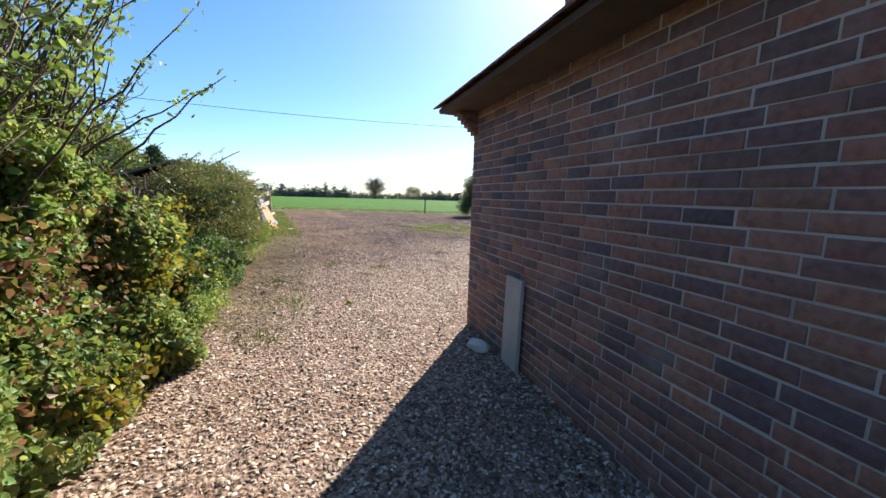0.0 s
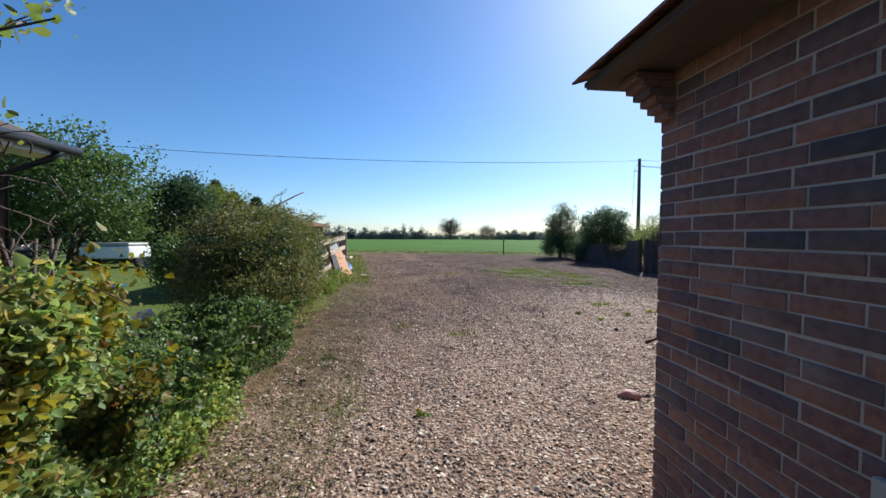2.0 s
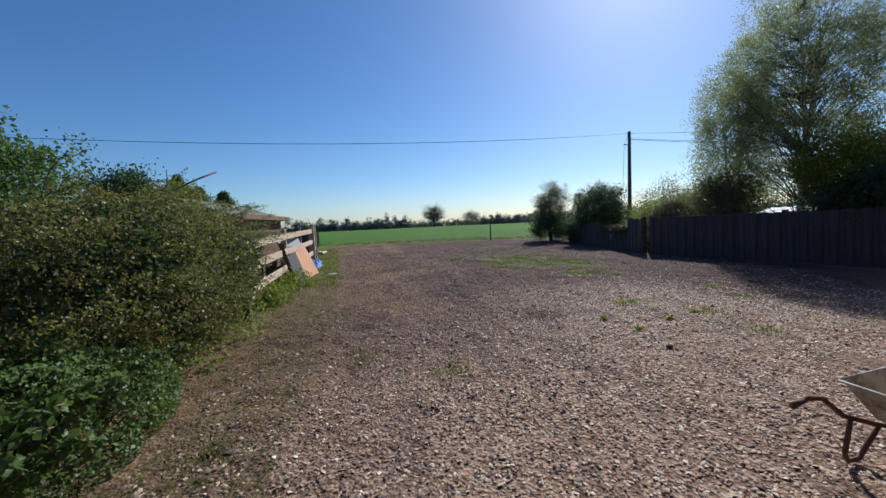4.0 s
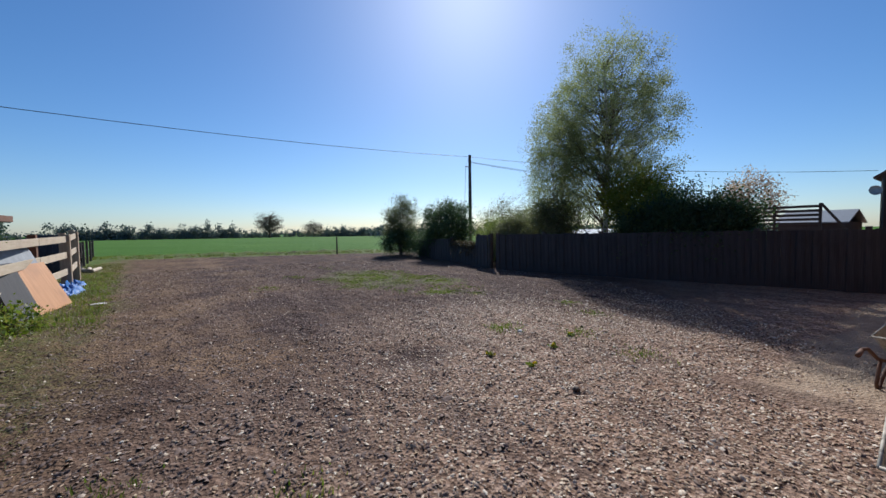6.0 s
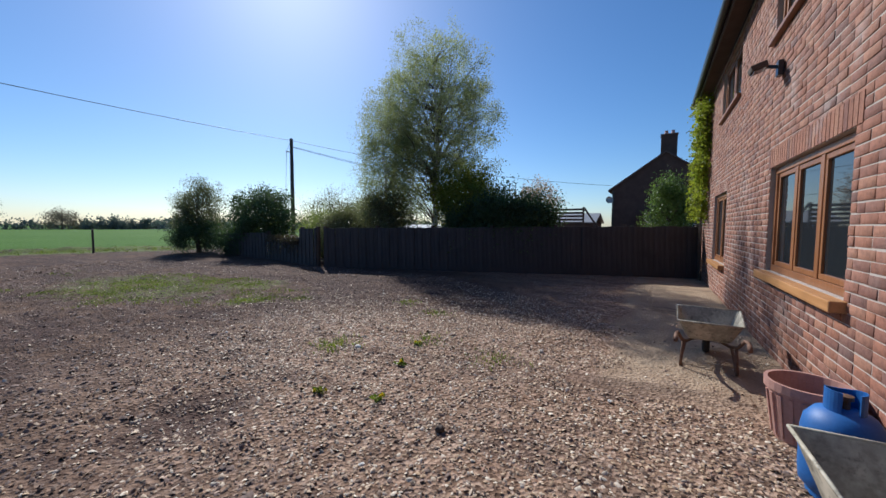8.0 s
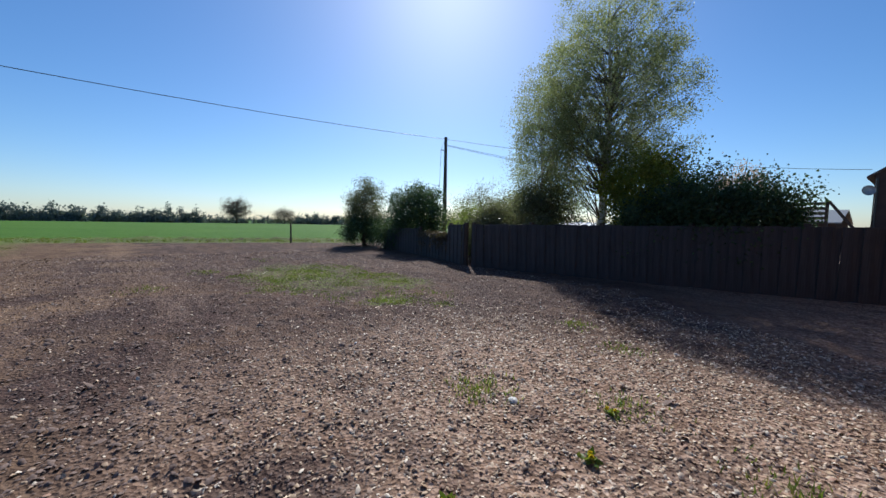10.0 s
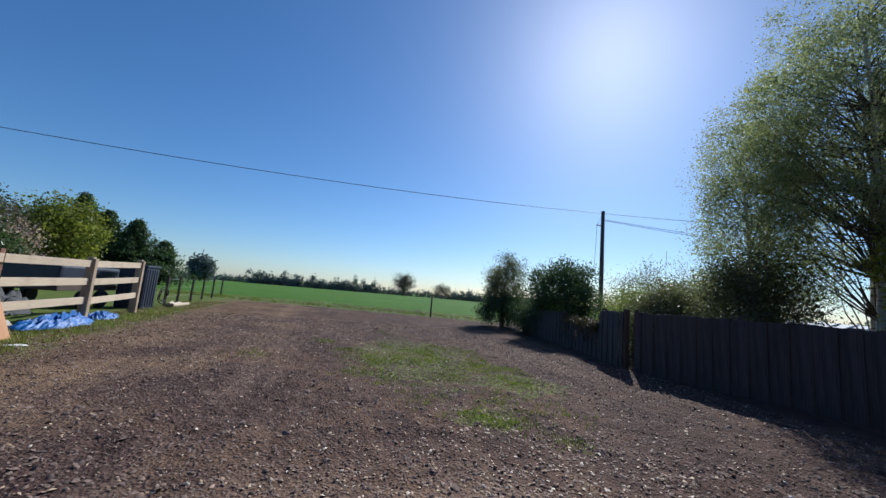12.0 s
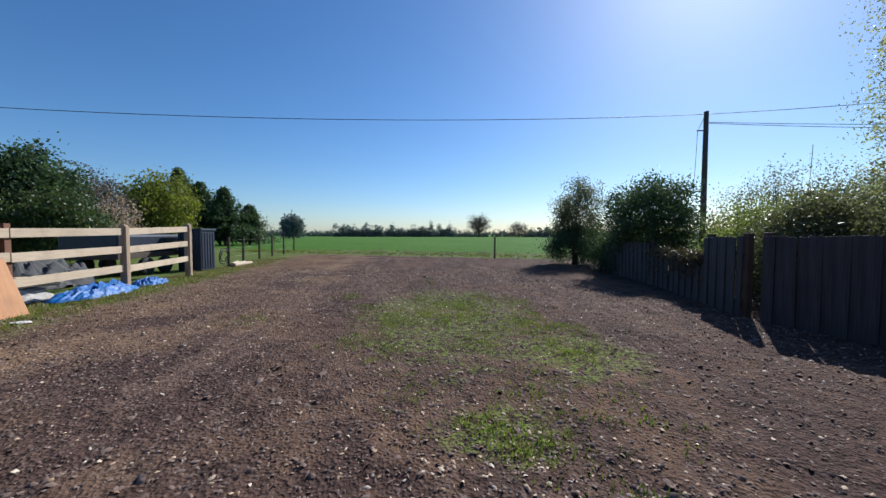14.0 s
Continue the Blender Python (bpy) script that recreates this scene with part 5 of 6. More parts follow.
xs -= 0.13 * (ys - 16)
grass_tufts("fresh grass tufts below the rail fence", xs, ys, 14, 0.08, "grass", 0.07)
xs, ys = rng.uniform(-9, 12, 1500), rng.normal(35.0, 0.9, 1500)
ys -= 0.3 * xs
grass_tufts("rough grass on the bank at the field's edge", xs, ys, 10, 0.16)


def straw(x0, x1, y0, y1, n, name, label):
    """Dry stalks lying flat, each its own way."""
    px, py, a, L = rng.uniform(x0, x1, n), rng.uniform(y0, y1, n), rng.uniform(0, 2 * math.pi, n), rng.uniform(0.04, 0.18, n)
    px = px - 0.10 * np.maximum(py - 7.5, 0)
    z = np.array([ground_height(p, q) for p, q in zip(px, py)]) + 0.012
    d = np.stack([np.cos(a), np.sin(a), rng.uniform(-0.05, 0.25, n)], 1) * L[:, None]
    c = np.stack([px, py, z], 1)
    w = np.stack([-np.sin(a), np.cos(a), np.zeros(n)], 1) * rng.uniform(0.0015, 0.004, n)[:, None]
    V = np.stack([c - w, c + w, c + d + w * 0.5, c + d - w * 0.5], 1).reshape(-1, 3)
    tagged(raw_part(name, V, np.arange(n * 4).reshape(-1, 4), "dry_grass"), label, "straw", kind="stuff")


straw(-1.0, 0.2, 4.4, 13.0, 5200, "straw", "dry stalks and straw strewn along the hedge foot")


# dandelions in the gravel
def dandelion(x, y, s):
    d = empty("dandelion", (x, y, 0))
    tagged(d, "yellow dandelion growing in the gravel", "flower", "dandelions")
    pts = np.stack([np.full(26, x), np.full(26, y), np.full(26, 0.01)], 1) + rng.normal(0, 0.02, (26, 3)) * np.array([1, 1, 0.1])
    leaf_part("leaves", pts, 0.07 * s, "grass", d, -0.3)
    for k2 in range(2):
        hx, hy = x + rng.normal(0, 0.03), y + rng.normal(0, 0.03)
        tube_part("stalk", [tube([(hx, hy, 0), (hx, hy, 0.06 * s)], 0.003, 5)], "grass", d)
        leaf_part("flower_head", np.array([(hx, hy, 0.06 * s)] * 34), 0.024 * s, "flower_yellow", d, -0.5)


for x, y in ((3.9, 8.75), (4.75, 8.55), (4.05, 8.25), (0.75, 5.2), (5.35, 8.75)):
    dandelion(x, y, 0.6)


# ---- house fittings ----
dp = empty("drainpipe", (4.19, HY, 0))
tagged(dp, "black plastic drainpipe clipped to the brick wall", "drainpipe")
tube_part("pipe", [tube([(4.19, HY + 0.075, 0.16), (4.19, HY + 0.075, 2.4), (4.19, HY + 0.075, 4.45)], 0.036, 14)], "black_plastic", dp)
tube_part("swan_neck", [tube([(4.19, HY + 0.075, 4.44), (4.19, HY + 0.14, 4.58), (4.19, HY + 0.30, 4.70)], 0.037, 12)], "black_plastic", dp)
part("collar", lathe([(0.036, 0.62), (0.046, 0.62), (0.046, 0.76), (0.036, 0.76)], 18, None, (4.19, HY + 0.075, 0)), "black_plastic", dp)
part("collar", lathe([(0.036, 2.72), (0.046, 2.72), (0.046, 2.84), (0.036, 2.84)], 18, None, (4.19, HY + 0.075, 0)), "black_plastic", dp)
for z in (0.66, 1.7, 2.76, 3.9):
    part("clip", box(4.13, 4.25, HY + 0.001, HY + 0.05, z, z + 0.035, 0.004), "black_plastic", dp)
tube_part("shoe", [tube([(4.19, HY + 0.075, 0.17), (4.19, HY + 0.10, 0.10), (4.19, HY + 0.17, 0.05)], 0.037, 12)], "black_plastic", dp)
wire = tube_part("wall_cable", [tube(wander((4.11, HY + 0.016, 0.1), (4.10, HY + 0.016, 3.2), 0.02, 8, 2), 0.006, 6)], "black_cable", None)
tagged(wire, "thin black cable running down the brick wall", "cable")
ol = empty("outdoor_lamp", (4.14, HY, 2.06))
tagged(ol, "white cylinder wall lamp on a yellow mount", "lamp")
M["yellow_plastic"] = simple("yellow_plastic", (0.55, 0.33, 0.02), (0.65, 0.42, 0.04), 6, 0.4)
part("mount", lathe([(0.0, 0.0), (0.042, 0.0), (0.042, 0.025), (0.032, 0.04), (0.0, 0.045)], 20), "yellow_plastic", ol).matrix_basis = pose(4.14, HY + 0.003, 2.06, -90, 0, 0)
part("shade", lathe([(0.0, 0.0), (0.034, 0.0), (0.039, 0.008), (0.039, 0.072), (0.034, 0.08), (0.0, 0.08)], 20), "white_paint", ol).matrix_basis = pose(4.142, HY + 0.04, 2.05, -90, 0, -25)
fl = empty("flood_lamp", (7.19, HY, 3.16))
tagged(fl, "small dark floodlight under a hood on the wall", "lamp")
part("bracket", box(7.14, 7.24, HY + 0.001, HY + 0.05, 3.04, 3.2, 0.006), "black_plastic", fl)
part("arm", bar((7.19, HY + 0.05, 3.14), (7.22, HY + 0.17, 3.18), 0.03, 0.03), "black_plastic", fl)
bm = box(-0.09, 0.09, 0, 0.15, -0.015, 0.045, 0.015)
part("hood", bm, "timber_dark", fl).matrix_basis = pose(7.22, HY + 0.13, 3.18, -18, 0, 0)
part("lens", box(-0.075, 0.075, 0.015, 0.135, -0.027, -0.016), "glass", fl).matrix_basis = pose(7.22, HY + 0.13, 3.18, -18, 0, 0)


def with_bolts(parent, spots, r=0.012):
    for s in spots:
        part("bolt", lathe([(0, 0.01), (r, 0.006), (r, 0.0)], 8, None, s), "rust", parent)


# ---- wheelbarrows ----
def wheelbarrow(label):
    """Stands with its wheel towards +x; the origin lies on the ground under the tray."""
    w = empty("wheelbarrow")
    tagged(w, label, "wheelbarrow", "wheelbarrows by the house")
    # tray: flared pressed-steel pan with a rolled rim
    bm = bmesh.new()
    top = [(-0.32, -0.26, 0.475), (0.33, -0.28, 0.51), (0.33, 0.28, 0.51), (-0.32, 0.26, 0.475)]
    bot = [(-0.17, -0.18, 0.265), (0.17, -0.18, 0.235), (0.17, 0.18, 0.235), (-0.17, 0.18, 0.265)]
    T = [bm.verts.new(v) for v in top]
    B = [bm.verts.new(v) for v in bot]
    bm.faces.new(B[::-1])
    for i in range(4):
        j = (i + 1) % 4
        bm.faces.new((T[i], B[i], B[j], T[j]))
    bmesh.ops.bevel(bm, geom=[e for e in bm.edges if not e.is_boundary], offset=0.05, segments=3, affect="EDGES", profile=0.6)
    bmesh.ops.recalc_face_normals(bm, faces=bm.faces)
    bmesh.ops.solidify(bm, geom=list(bm.faces), thickness=0.006)
    tray = part("tray", bm, "barrow", w, "dirty galvanised steel tray")
    rim = [Vector(v) for v in top] + [Vector(top[0])]
    tube_part("rim", [tube([a, b], 0.009, 7) for a, b in zip(rim, rim[1:])], "barrow", tray)
    for s in (-1, 1):
        y = 0.24 * s
        pts = [(-0.66, y * 1.1, 0.37), (-0.56, y * 1.1, 0.40), (-0.46, y * 1.05, 0.39), (-0.34, y * 0.9, 0.29), (-0.10, y * 0.75, 0.222), (0.16, y * 0.5, 0.195), (0.38, 0.055 * s, 0.17)]
        tube_part("handle", [tube(pts, 0.015, 9)], "rust", w)
        tube_part("grip", [tube([(-0.68, y * 1.1, 0.364), (-0.59, y * 1.1, 0.391)], 0.018, 9)], "rust", w)
        leg = [(-0.30, y * 0.86, 0.27), (-0.31, y * 0.92, 0.06), (-0.28, y * 0.93, 0.012), (-0.19, y * 0.93, 0.012), (-0.15, y * 0.92, 0.06), (-0.09, y * 0.78, 0.225)]
        tube_part("leg", [tube(leg, 0.014, 8)], "rust", w)
        part("fork_plate", box(0.33, 0.43, 0.045 * s - 0.004, 0.045 * s + 0.004, 0.14, 0.20), "rust", w)
    wheel = part("wheel", lathe([(0.02, -0.03), (0.10, -0.022), (0.115, -0.03), (0.115, 0.03), (0.10, 0.022), (0.02, 0.03)], 22), "rust", w)
    wheel.matrix_basis = pose(0.38, 0, 0.172, 90, 0, 0)
    tyre = []
    for i in range(12):
        a = 2 * math.pi * i / 12
        tyre.append((0.142 + 0.03 * math.cos(a), 0.03 * math.sin(a) * 1.1))
    tyre.append(tyre[0])
    ty = part("tyre", lathe(tyre, 26), "rubber", None, smooth=True)
    ty.matrix_basis = pose(0.38, 0, 0.172, 90, 0, 0)
    ty.parent = wheel
    ty.matrix_parent_inverse = wheel.matrix_basis.inverted()
    tube_part("axle", [tube([(0.38, -0.055, 0.172), (0.38, 0.055, 0.172)], 0.01, 8)], "rust", w)
    return w


wb = wheelbarrow("muddy galvanised wheelbarrow parked on the gravel by the house")
wb2 = copy_thing(wb, pose(6.43, 5.86, 0, 0, 0, -4))
wb2["label"] = "muddy galvanised wheelbarrow standing on the sandy strip"
wb.matrix_basis = pose(3.74, 5.555, 0, 0, 0, 2) @ Matrix.Diagonal((0.89, 0.92, 1.0, 1.0))


# ---- gas bottle, tubs and loose slabs by the wall ----
gb = empty("gas_bottle", (4.47, 5.50, 0.0))
tagged(gb, "blue steel gas bottle with a collar round its valve", "gas bottle")
at = (4.47, 5.50, 0.0)
part("body", lathe([(0.0, 0.03), (0.13, 0.03), (0.155, 0.06), (0.160, 0.12), (0.160, 0.34), (0.150, 0.40), (0.115, 0.45), (0.06, 0.475), (0.0, 0.48)], 30, None, at), "blue_paint", gb, smooth=True)
part("foot_ring", lathe([(0.125, 0.0), (0.125, 0.05), (0.118, 0.05), (0.118, 0.0), (0.125, 0.0)], 26, None, at), "blue_paint", gb)
part("weld_seam", lathe([(0.160, 0.222), (0.1625, 0.226), (0.1625, 0.234), (0.160, 0.238)], 30, None, at), "blue_paint", gb)
bm = bmesh.new()
n = 26
ring = []
for s in range(n + 1):
    a = radians(205 + 310 * s / n)
    h = 0.575 - 0.02 * math.sin(math.pi * s / n) ** 6
    ring.append([bm.verts.new((at[0] + rr * math.cos(a), at[1] + rr * math.sin(a), at[2] + z)) for rr, z in ((0.078, 0.44), (0.078, h), (0.072, h), (0.072, 0.44))])
for a, b in zip(ring, ring[1:]):
    for i in range(4):
        j = (i + 1) % 4
        bm.faces.new((a[i], a[j], b[j], b[i]))
bm.faces.new(ring[0]), bm.faces.new(ring[-1][::-1])
part("collar", bm, "blue_paint", gb)
part("valve", lathe([(0.0, 0.47), (0.02, 0.47), (0.02, 0.52), (0.032, 0.525), (0.032, 0.545), (0.0, 0.55)], 12, None, at), "rust", gb)


def tub(at, r, h, label):
    t = empty("plant_pot", at)
    tagged(t, label, "plant pot", "pots by the wall")
    body = part("body", lathe([(0.0, 0.0), (r * 0.70, 0.0), (r * 0.74, 0.02), (r * 0.95, h * 0.86), (r * 0.90, h * 0.86), (r * 0.68, 0.04), (0.0, 0.04)], 30, None, at), "terracotta", t)
    part("rim", lathe([(r * 0.94, h * 0.84), (r * 1.03, h * 0.86), (r * 1.04, h), (r * 0.94, h), (r * 0.90, h * 0.84), (r * 0.94, h * 0.84)], 30, None, at), "terracotta", t)
    for i in range(20):
        a = 2 * math.pi * i / 20
        p0 = (at[0] + r * 0.76 * math.cos(a), at[1] + r * 0.76 * math.sin(a), at[2] + 0.04)
        p1 = (at[0] + r * 0.945 * math.cos(a), at[1] + r * 0.945 * math.sin(a), at[2] + h * 0.80)
        part("flute", bar(p0, p1, r * 0.10, 0.014), "terracotta", body)
    part("soil", lathe([(0.0, h * 0.70), (r * 0.86, h * 0.68)], 24, None, at), "timber_dark", t)
    return t


tub((5.04, 5.48, 0), 0.21, 0.40, "faded terracotta tub with rubbish and soil in it")
tub((4.80, 5.40, 0), 0.11, 0.34, "small faded terracotta pot beside the drainpipe")


def slab(label, cx, cy, w, d, h, turn, name="paving_slab", mat="concrete", tilt=0.0, seed=0):
    bm = box(-w / 2, w / 2, -d / 2, d / 2, 0, h, 0.006)
    for v in bm.verts:
        v.co += Vector((noise.noise(v.co * 9 + Vector((seed, 0, 0))), noise.noise(v.co * 9 + Vector((0, seed, 5))), 0)) * 0.006
    ob = part(name, bm, mat, None)
    ob.matrix_basis = pose(cx, cy, 0.012, tilt, 0, turn)
    return tagged(ob, label, "slab")


slab("pale concrete paving slab lying by the wall corner", 3.12, 4.78, 0.55, 0.42, 0.06, 18)
slab("pale concrete paving slab half under another", 3.35, 4.55, 0.5, 0.4, 0.05, -10, seed=3)
bm = box(-0.016, 0.016, -0.13, 0.13, 0, 0.78, 0.006)
ls = part("leaning_slab", bm, "concrete", None)
ls.matrix_basis = pose(LX - 0.032, 3.05, 0.0, 0, 1.0, 0)
tagged(ls, "grey concrete slab stood against the brick wall", "slab")


def rock(label, at, s, mat, seed, cat="stone"):
    bm = bmesh.new()
    bmesh.ops.create_icosphere(bm, subdivisions=2, radius=1.0)
    for v in bm.verts:
        v.co *= 1 + 0.35 * noise.noise(v.co * 1.4 + Vector((seed * 3.1, 0, 0)))
        v.co = Vector((v.co.x * s[0], v.co.y * s[1], v.co.z * s[2]))
    ob = part("stone", bm, mat, None)
    ob.matrix_basis = pose(at[0], at[1], s[2] * 0.5, 0, 0, seed * 40)
    return tagged(ob, label, cat)


rock("whitish lump of rubble at the foot of the wall", (1.84, 3.46), (0.09, 0.12, 0.06), "lichen_stone", 1)
rock("white stone lying among weeds in the gravel", (4.905, 9.27), (0.05, 0.035, 0.022), "lichen_stone", 2)
rock("dark lump of earth on the gravel", (3.94, 7.6), (0.035, 0.03, 0.025), "timber_dark", 3, "clod")
rock("broken reddish brick on the gravel", (2.66, 5.35), (0.10, 0.06, 0.045), "terracotta", 4, "brick")
rock("white stone at the edge of the grass verge", (-0.83, 15.9), (0.13, 0.08, 0.025), "lichen_stone", 5)
rr_ = random.Random(11)
for i in range(38):
    y = rr_.uniform(5.5, 18)
    x = rr_.uniform(0.0, 3.5 + 0.4 * y)
    if x > 3.4 and y < 6.2:
        continue
    s = rr_.uniform(0.010, 0.018)
    rock("loose clod of dark earth on the yard" if i % 2 else "pale flint lying on the yard", (x, y), (s * 1.3, s, s * 0.7), "clod" if i % 2 else "lichen_stone", 6 + i, "clod" if i % 2 else "stone")


# ---- post-and-rail fence and what leans on it ----
rf = empty("rail_fence", (-2.0, 18.0, 0))
tagged(rf, "new pale post-and-rail fence with three rails", "fence")
RP = [(-1.36, 10.3, 1.38), (-1.62, 11.9, 1.42), (-1.79, 14.3, 1.46), (-1.95, 16.7, 1.50), (-2.10, 19.2, 1.54), (-2.56, 22.05, 1.64)]
for i, (x, y, h) in enumerate(RP):
    part("post", box(x - 0.065, x + 0.065, y - 0.05, y + 0.05, -0.1, h, 0.008), "shed_wood" if i == 3 else "post_new" if i > 1 else "timber_dark", rf)
    if i in (4, 5):
        part("post", box(x + 0.07, x + 0.17, y - 0.13, y - 0.03, -0.1, h - 0.04, 0.008), "post_new", rf)
for (x0, y0, a), (x1, y1, b) in zip(RP, RP[1:]):
    for k2, z in enumerate((1.34, 0.92, 0.48)):
        part("rail", bar((x0 + 0.085, y0 + 0.01, z * a / 1.5), (x1 + 0.085, y1 - 0.01, z * b / 1.5 + 0.012 * k2), 0.035, 0.16, None, 0.004), "rail_new", rf)


def leaning(name, label, x, y, w, h, th, turn, lean, mat, cat, parts=None):
    """A panel on its lower edge, leaning back."""
    ob = part(name, box(-w / 2, w / 2, -th, 0, 0, h, 0.003), mat, None)
    ob.matrix_basis = pose(x, y, 0.0, lean, 0, turn)
    return tagged(ob, label, cat)


leaning("plywood_sheet", "orange-brown plywood sheet leaning on the rail fence", -1.42, 15.75, 1.5, 1.0, 0.018, 86, -24, "ply", "board")
fp = empty("old_panel", (-1.56, 15.35, 0))
tagged(fp, "old grey ribbed metal panel leaning on the fence", "panel")
base = pose(-1.52, 15.45, 0.0, -22, 0, 86)
pp = part("panel", box(-0.95, 0.85, -0.045, -0.005, 0, 1.28, 0.004), "ribbed_sheet", fp)
pp.matrix_basis = base
for i in range(9):
    sl = part("slat", box(-0.85 + 0.18 * i, -0.72 + 0.18 * i, -0.004, 0.012, 0.95, 1.25, 0.002), "ribbed_sheet", fp)
    sl.matrix_basis = base
for i, (y, h) in enumerate(((14.85, 1.05), (14.7, 1.0))):
    leaning("dark_board", "dark weathered board propped against the fence", -1.5 - 0.02 * i, y, 0.75, h, 0.022, 86, -20 + 2 * i, "plank_dark", "board")
for i, y in enumerate((13.75, 13.9)):
    b = part("stake", bar((-1.42, y, 0), (-1.68, y - 0.25, 1.15), 0.035, 0.035, None, 0.003), "timber_dark", None)
    tagged(b, "thin dark stake propped against the rails", "stake")

# blue tarpaulin heaped under the lowest rail
def heap(name, label, cx, cy, rx, ry, h, mat, seed, cat, n=40, fold=0.03):
    bm = bmesh.new()
    g2 = [[bm.verts.new((cx + rx * (2 * i / n - 1), cy + ry * (2 * j / n - 1), 0)) for i in range(n + 1)] for j in range(n + 1)]
    for row in g2:
        for v in row:
            u, w = (v.co.x - cx) / rx, (v.co.y - cy) / ry
            d = u * u + w * w + 0.5 * noise.noise(Vector((u * 2, w * 2, seed)))
            f = max(0.0, 1 - d)
            v.co.z = 0.012 + h * f ** 0.6 * (0.55 + 0.45 * abs(noise.noise(Vector((u * 4.5, w * 3.0, seed + 3)))) * 2) + fold * f * (1 - 2 * abs(noise.noise(Vector((u * 3.5 + w * 2, w * 4 - u, seed + 8)))) + 0.3 * noise.noise(Vector((u * 14, w * 14, seed))))
    for j in range(n):
        for i in range(n):
            q = (g2[j][i], g2[j][i + 1], g2[j + 1][i + 1], g2[j + 1][i])
            if max(v.co.z for v in q) > 0.0125:
                bm.faces.new(q)
    loose = [v for v in bm.verts if not v.link_faces]
    bmesh.ops.delete(bm, geom=loose, context="VERTS")
    ob = part(name, bm, mat, None, smooth=False)
    return tagged(ob, label, cat)


heap("tarpaulin", "crumpled blue tarpaulin lying under the rails", -2.0, 18.4, 0.42, 1.0, 0.16, "tarp_blue", 1, "tarpaulin", 60, 0.12)
heap("tarpaulin", "end of a crumpled blue tarpaulin behind the post", -2.15, 20.0, 0.3, 0.5, 0.12, "tarp_blue", 2, "tarpaulin", 40, 0.10)
heap("sheeted_mound", "heap under a grey weathered sheet behind the rails", -4.6, 19.6, 0.9, 1.1, 0.85, "grey_sheet", 4, "heap")
heap("rubble_heap", "heap of pale building rubble behind the rails", -2.7, 17.4, 0.35, 0.7, 0.22, "concrete", 7, "rubble")
for i in range(7):
    b = part("timber_length", bar((-3.4 + 0.12 * i, 17.0 + 0.1 * i, 0.12 + 0.07 * i), (-2.9 - 0.1 * i, 18.4 + 0.12 * i, 0.18 + 0.08 * (i % 3)), 0.05, 0.04, None, 0.003), "rail_new" if i % 2 else "grey_metal", None)
    tagged(b, "offcut of sawn timber in a pile", "timber", "timber pile")

# dark cabinet past the last post
cb2 = empty("plastic_cabinet", (-3.35, 23.7, 0))
tagged(cb2, "dark navy plastic cabinet with ribbed sides", "cabinet")
M["navy_plastic"] = simple("navy_plastic", (0.012, 0.018, 0.035), (0.025, 0.034, 0.06), 6, 0.45)
part("body", box(-3.75, -2.95, 23.3, 24.1, 0.0, 1.42, 0.03), "navy_plastic", cb2)
part("lid", box(-3.79, -2.91, 23.26, 24.14, 1.42, 1.50, 0.02), "navy_plastic", cb2)
for i in range(5):
    part("rib", box(-2.952, -2.93, 23.36 + 0.15 * i, 23.42 + 0.15 * i, 0.08, 1.36, 0.006), "navy_plastic", cb2)
    part("rib", box(-3.69 + 0.15 * i, -3.63 + 0.15 * i, 23.278, 23.302, 0.08, 1.36, 0.006), "navy_plastic", cb2)
hs = tube_part("hose", [tube([(-3.0 + 0.02 * math.sin(a * 3), 24.75 + (0.36 - 0.004 * i) * math.cos(a), 0.42 + (0.36 - 0.004 * i) * math.sin(a)) for i, a in enumerate(np.linspace(0, 4 * math.pi, 50))], 0.02, 7)], "rubber", None)
tagged(hs, "coil of black hose by the wire fence", "hose")
for i in range(3):
    b = part("log", lathe([(0.0, 0.0), (0.07, 0.0), (0.075, 0.6), (0.07, 1.3), (0.0, 1.3)], 10), "rail_new", None)
    b.matrix_basis = pose(-2.7 - 0.12 * i, 24.9 + 0.15 * i, 0.075, -90, 0, 10 * i)
    tagged(b, "pale peeled log lying on the grass", "log")

# dark trailer behind the rails
tr = empty("flat_trailer", (-5.0, 22.6, 0))
tagged(tr, "dark flat-bed trailer with a cover behind the rails", "trailer")
part("bed", box(-5.9, -4.0, 21.2, 24.0, 0.55, 0.72, 0.02), "timber_dark", tr)
part("cover", box(-5.85, -4.05, 21.3, 23.9, 0.72, 1.30, 0.08), "navy_plastic", tr)
for y in (22.2, 23.0):
    wv = part("wheel", lathe([(0.0, -0.09), (0.22, -0.09), (0.28, -0.06), (0.28, 0.06), (0.22, 0.09), (0.0, 0.09)], 20), "rubber", tr)
    wv.matrix_basis = pose(-3.98, y, 0.28, 0, 90, 0)
    wv = part("wheel", lathe([(0.0, -0.09), (0.22, -0.09), (0.28, -0.06), (0.28, 0.06), (0.22, 0.09), (0.0, 0.09)], 20), "rubber", tr)
    wv.matrix_basis = pose(-5.92, y, 0.28, 0, 90, 0)

# wire fence up to the crop
wf = empty("wire_fence", (-4.0, 30.0, 0))
tagged(wf, "dark stake-and-wire fence along the garden", "fence")
WP = [(-3.25, 25.5), (-3.45, 27.0), (-3.85, 29.3), (-4.15, 31.4), (-4.5, 33.8), (-4.95, 36.6)]
for x, y in WP:
    V, F = tube([(x, y, -0.1), (x + 0.01, y, 1.18)], [0.055, 0.05], 8)
    tube_part("stake", [(V, F)], "timber_dark", wf, smooth=False)
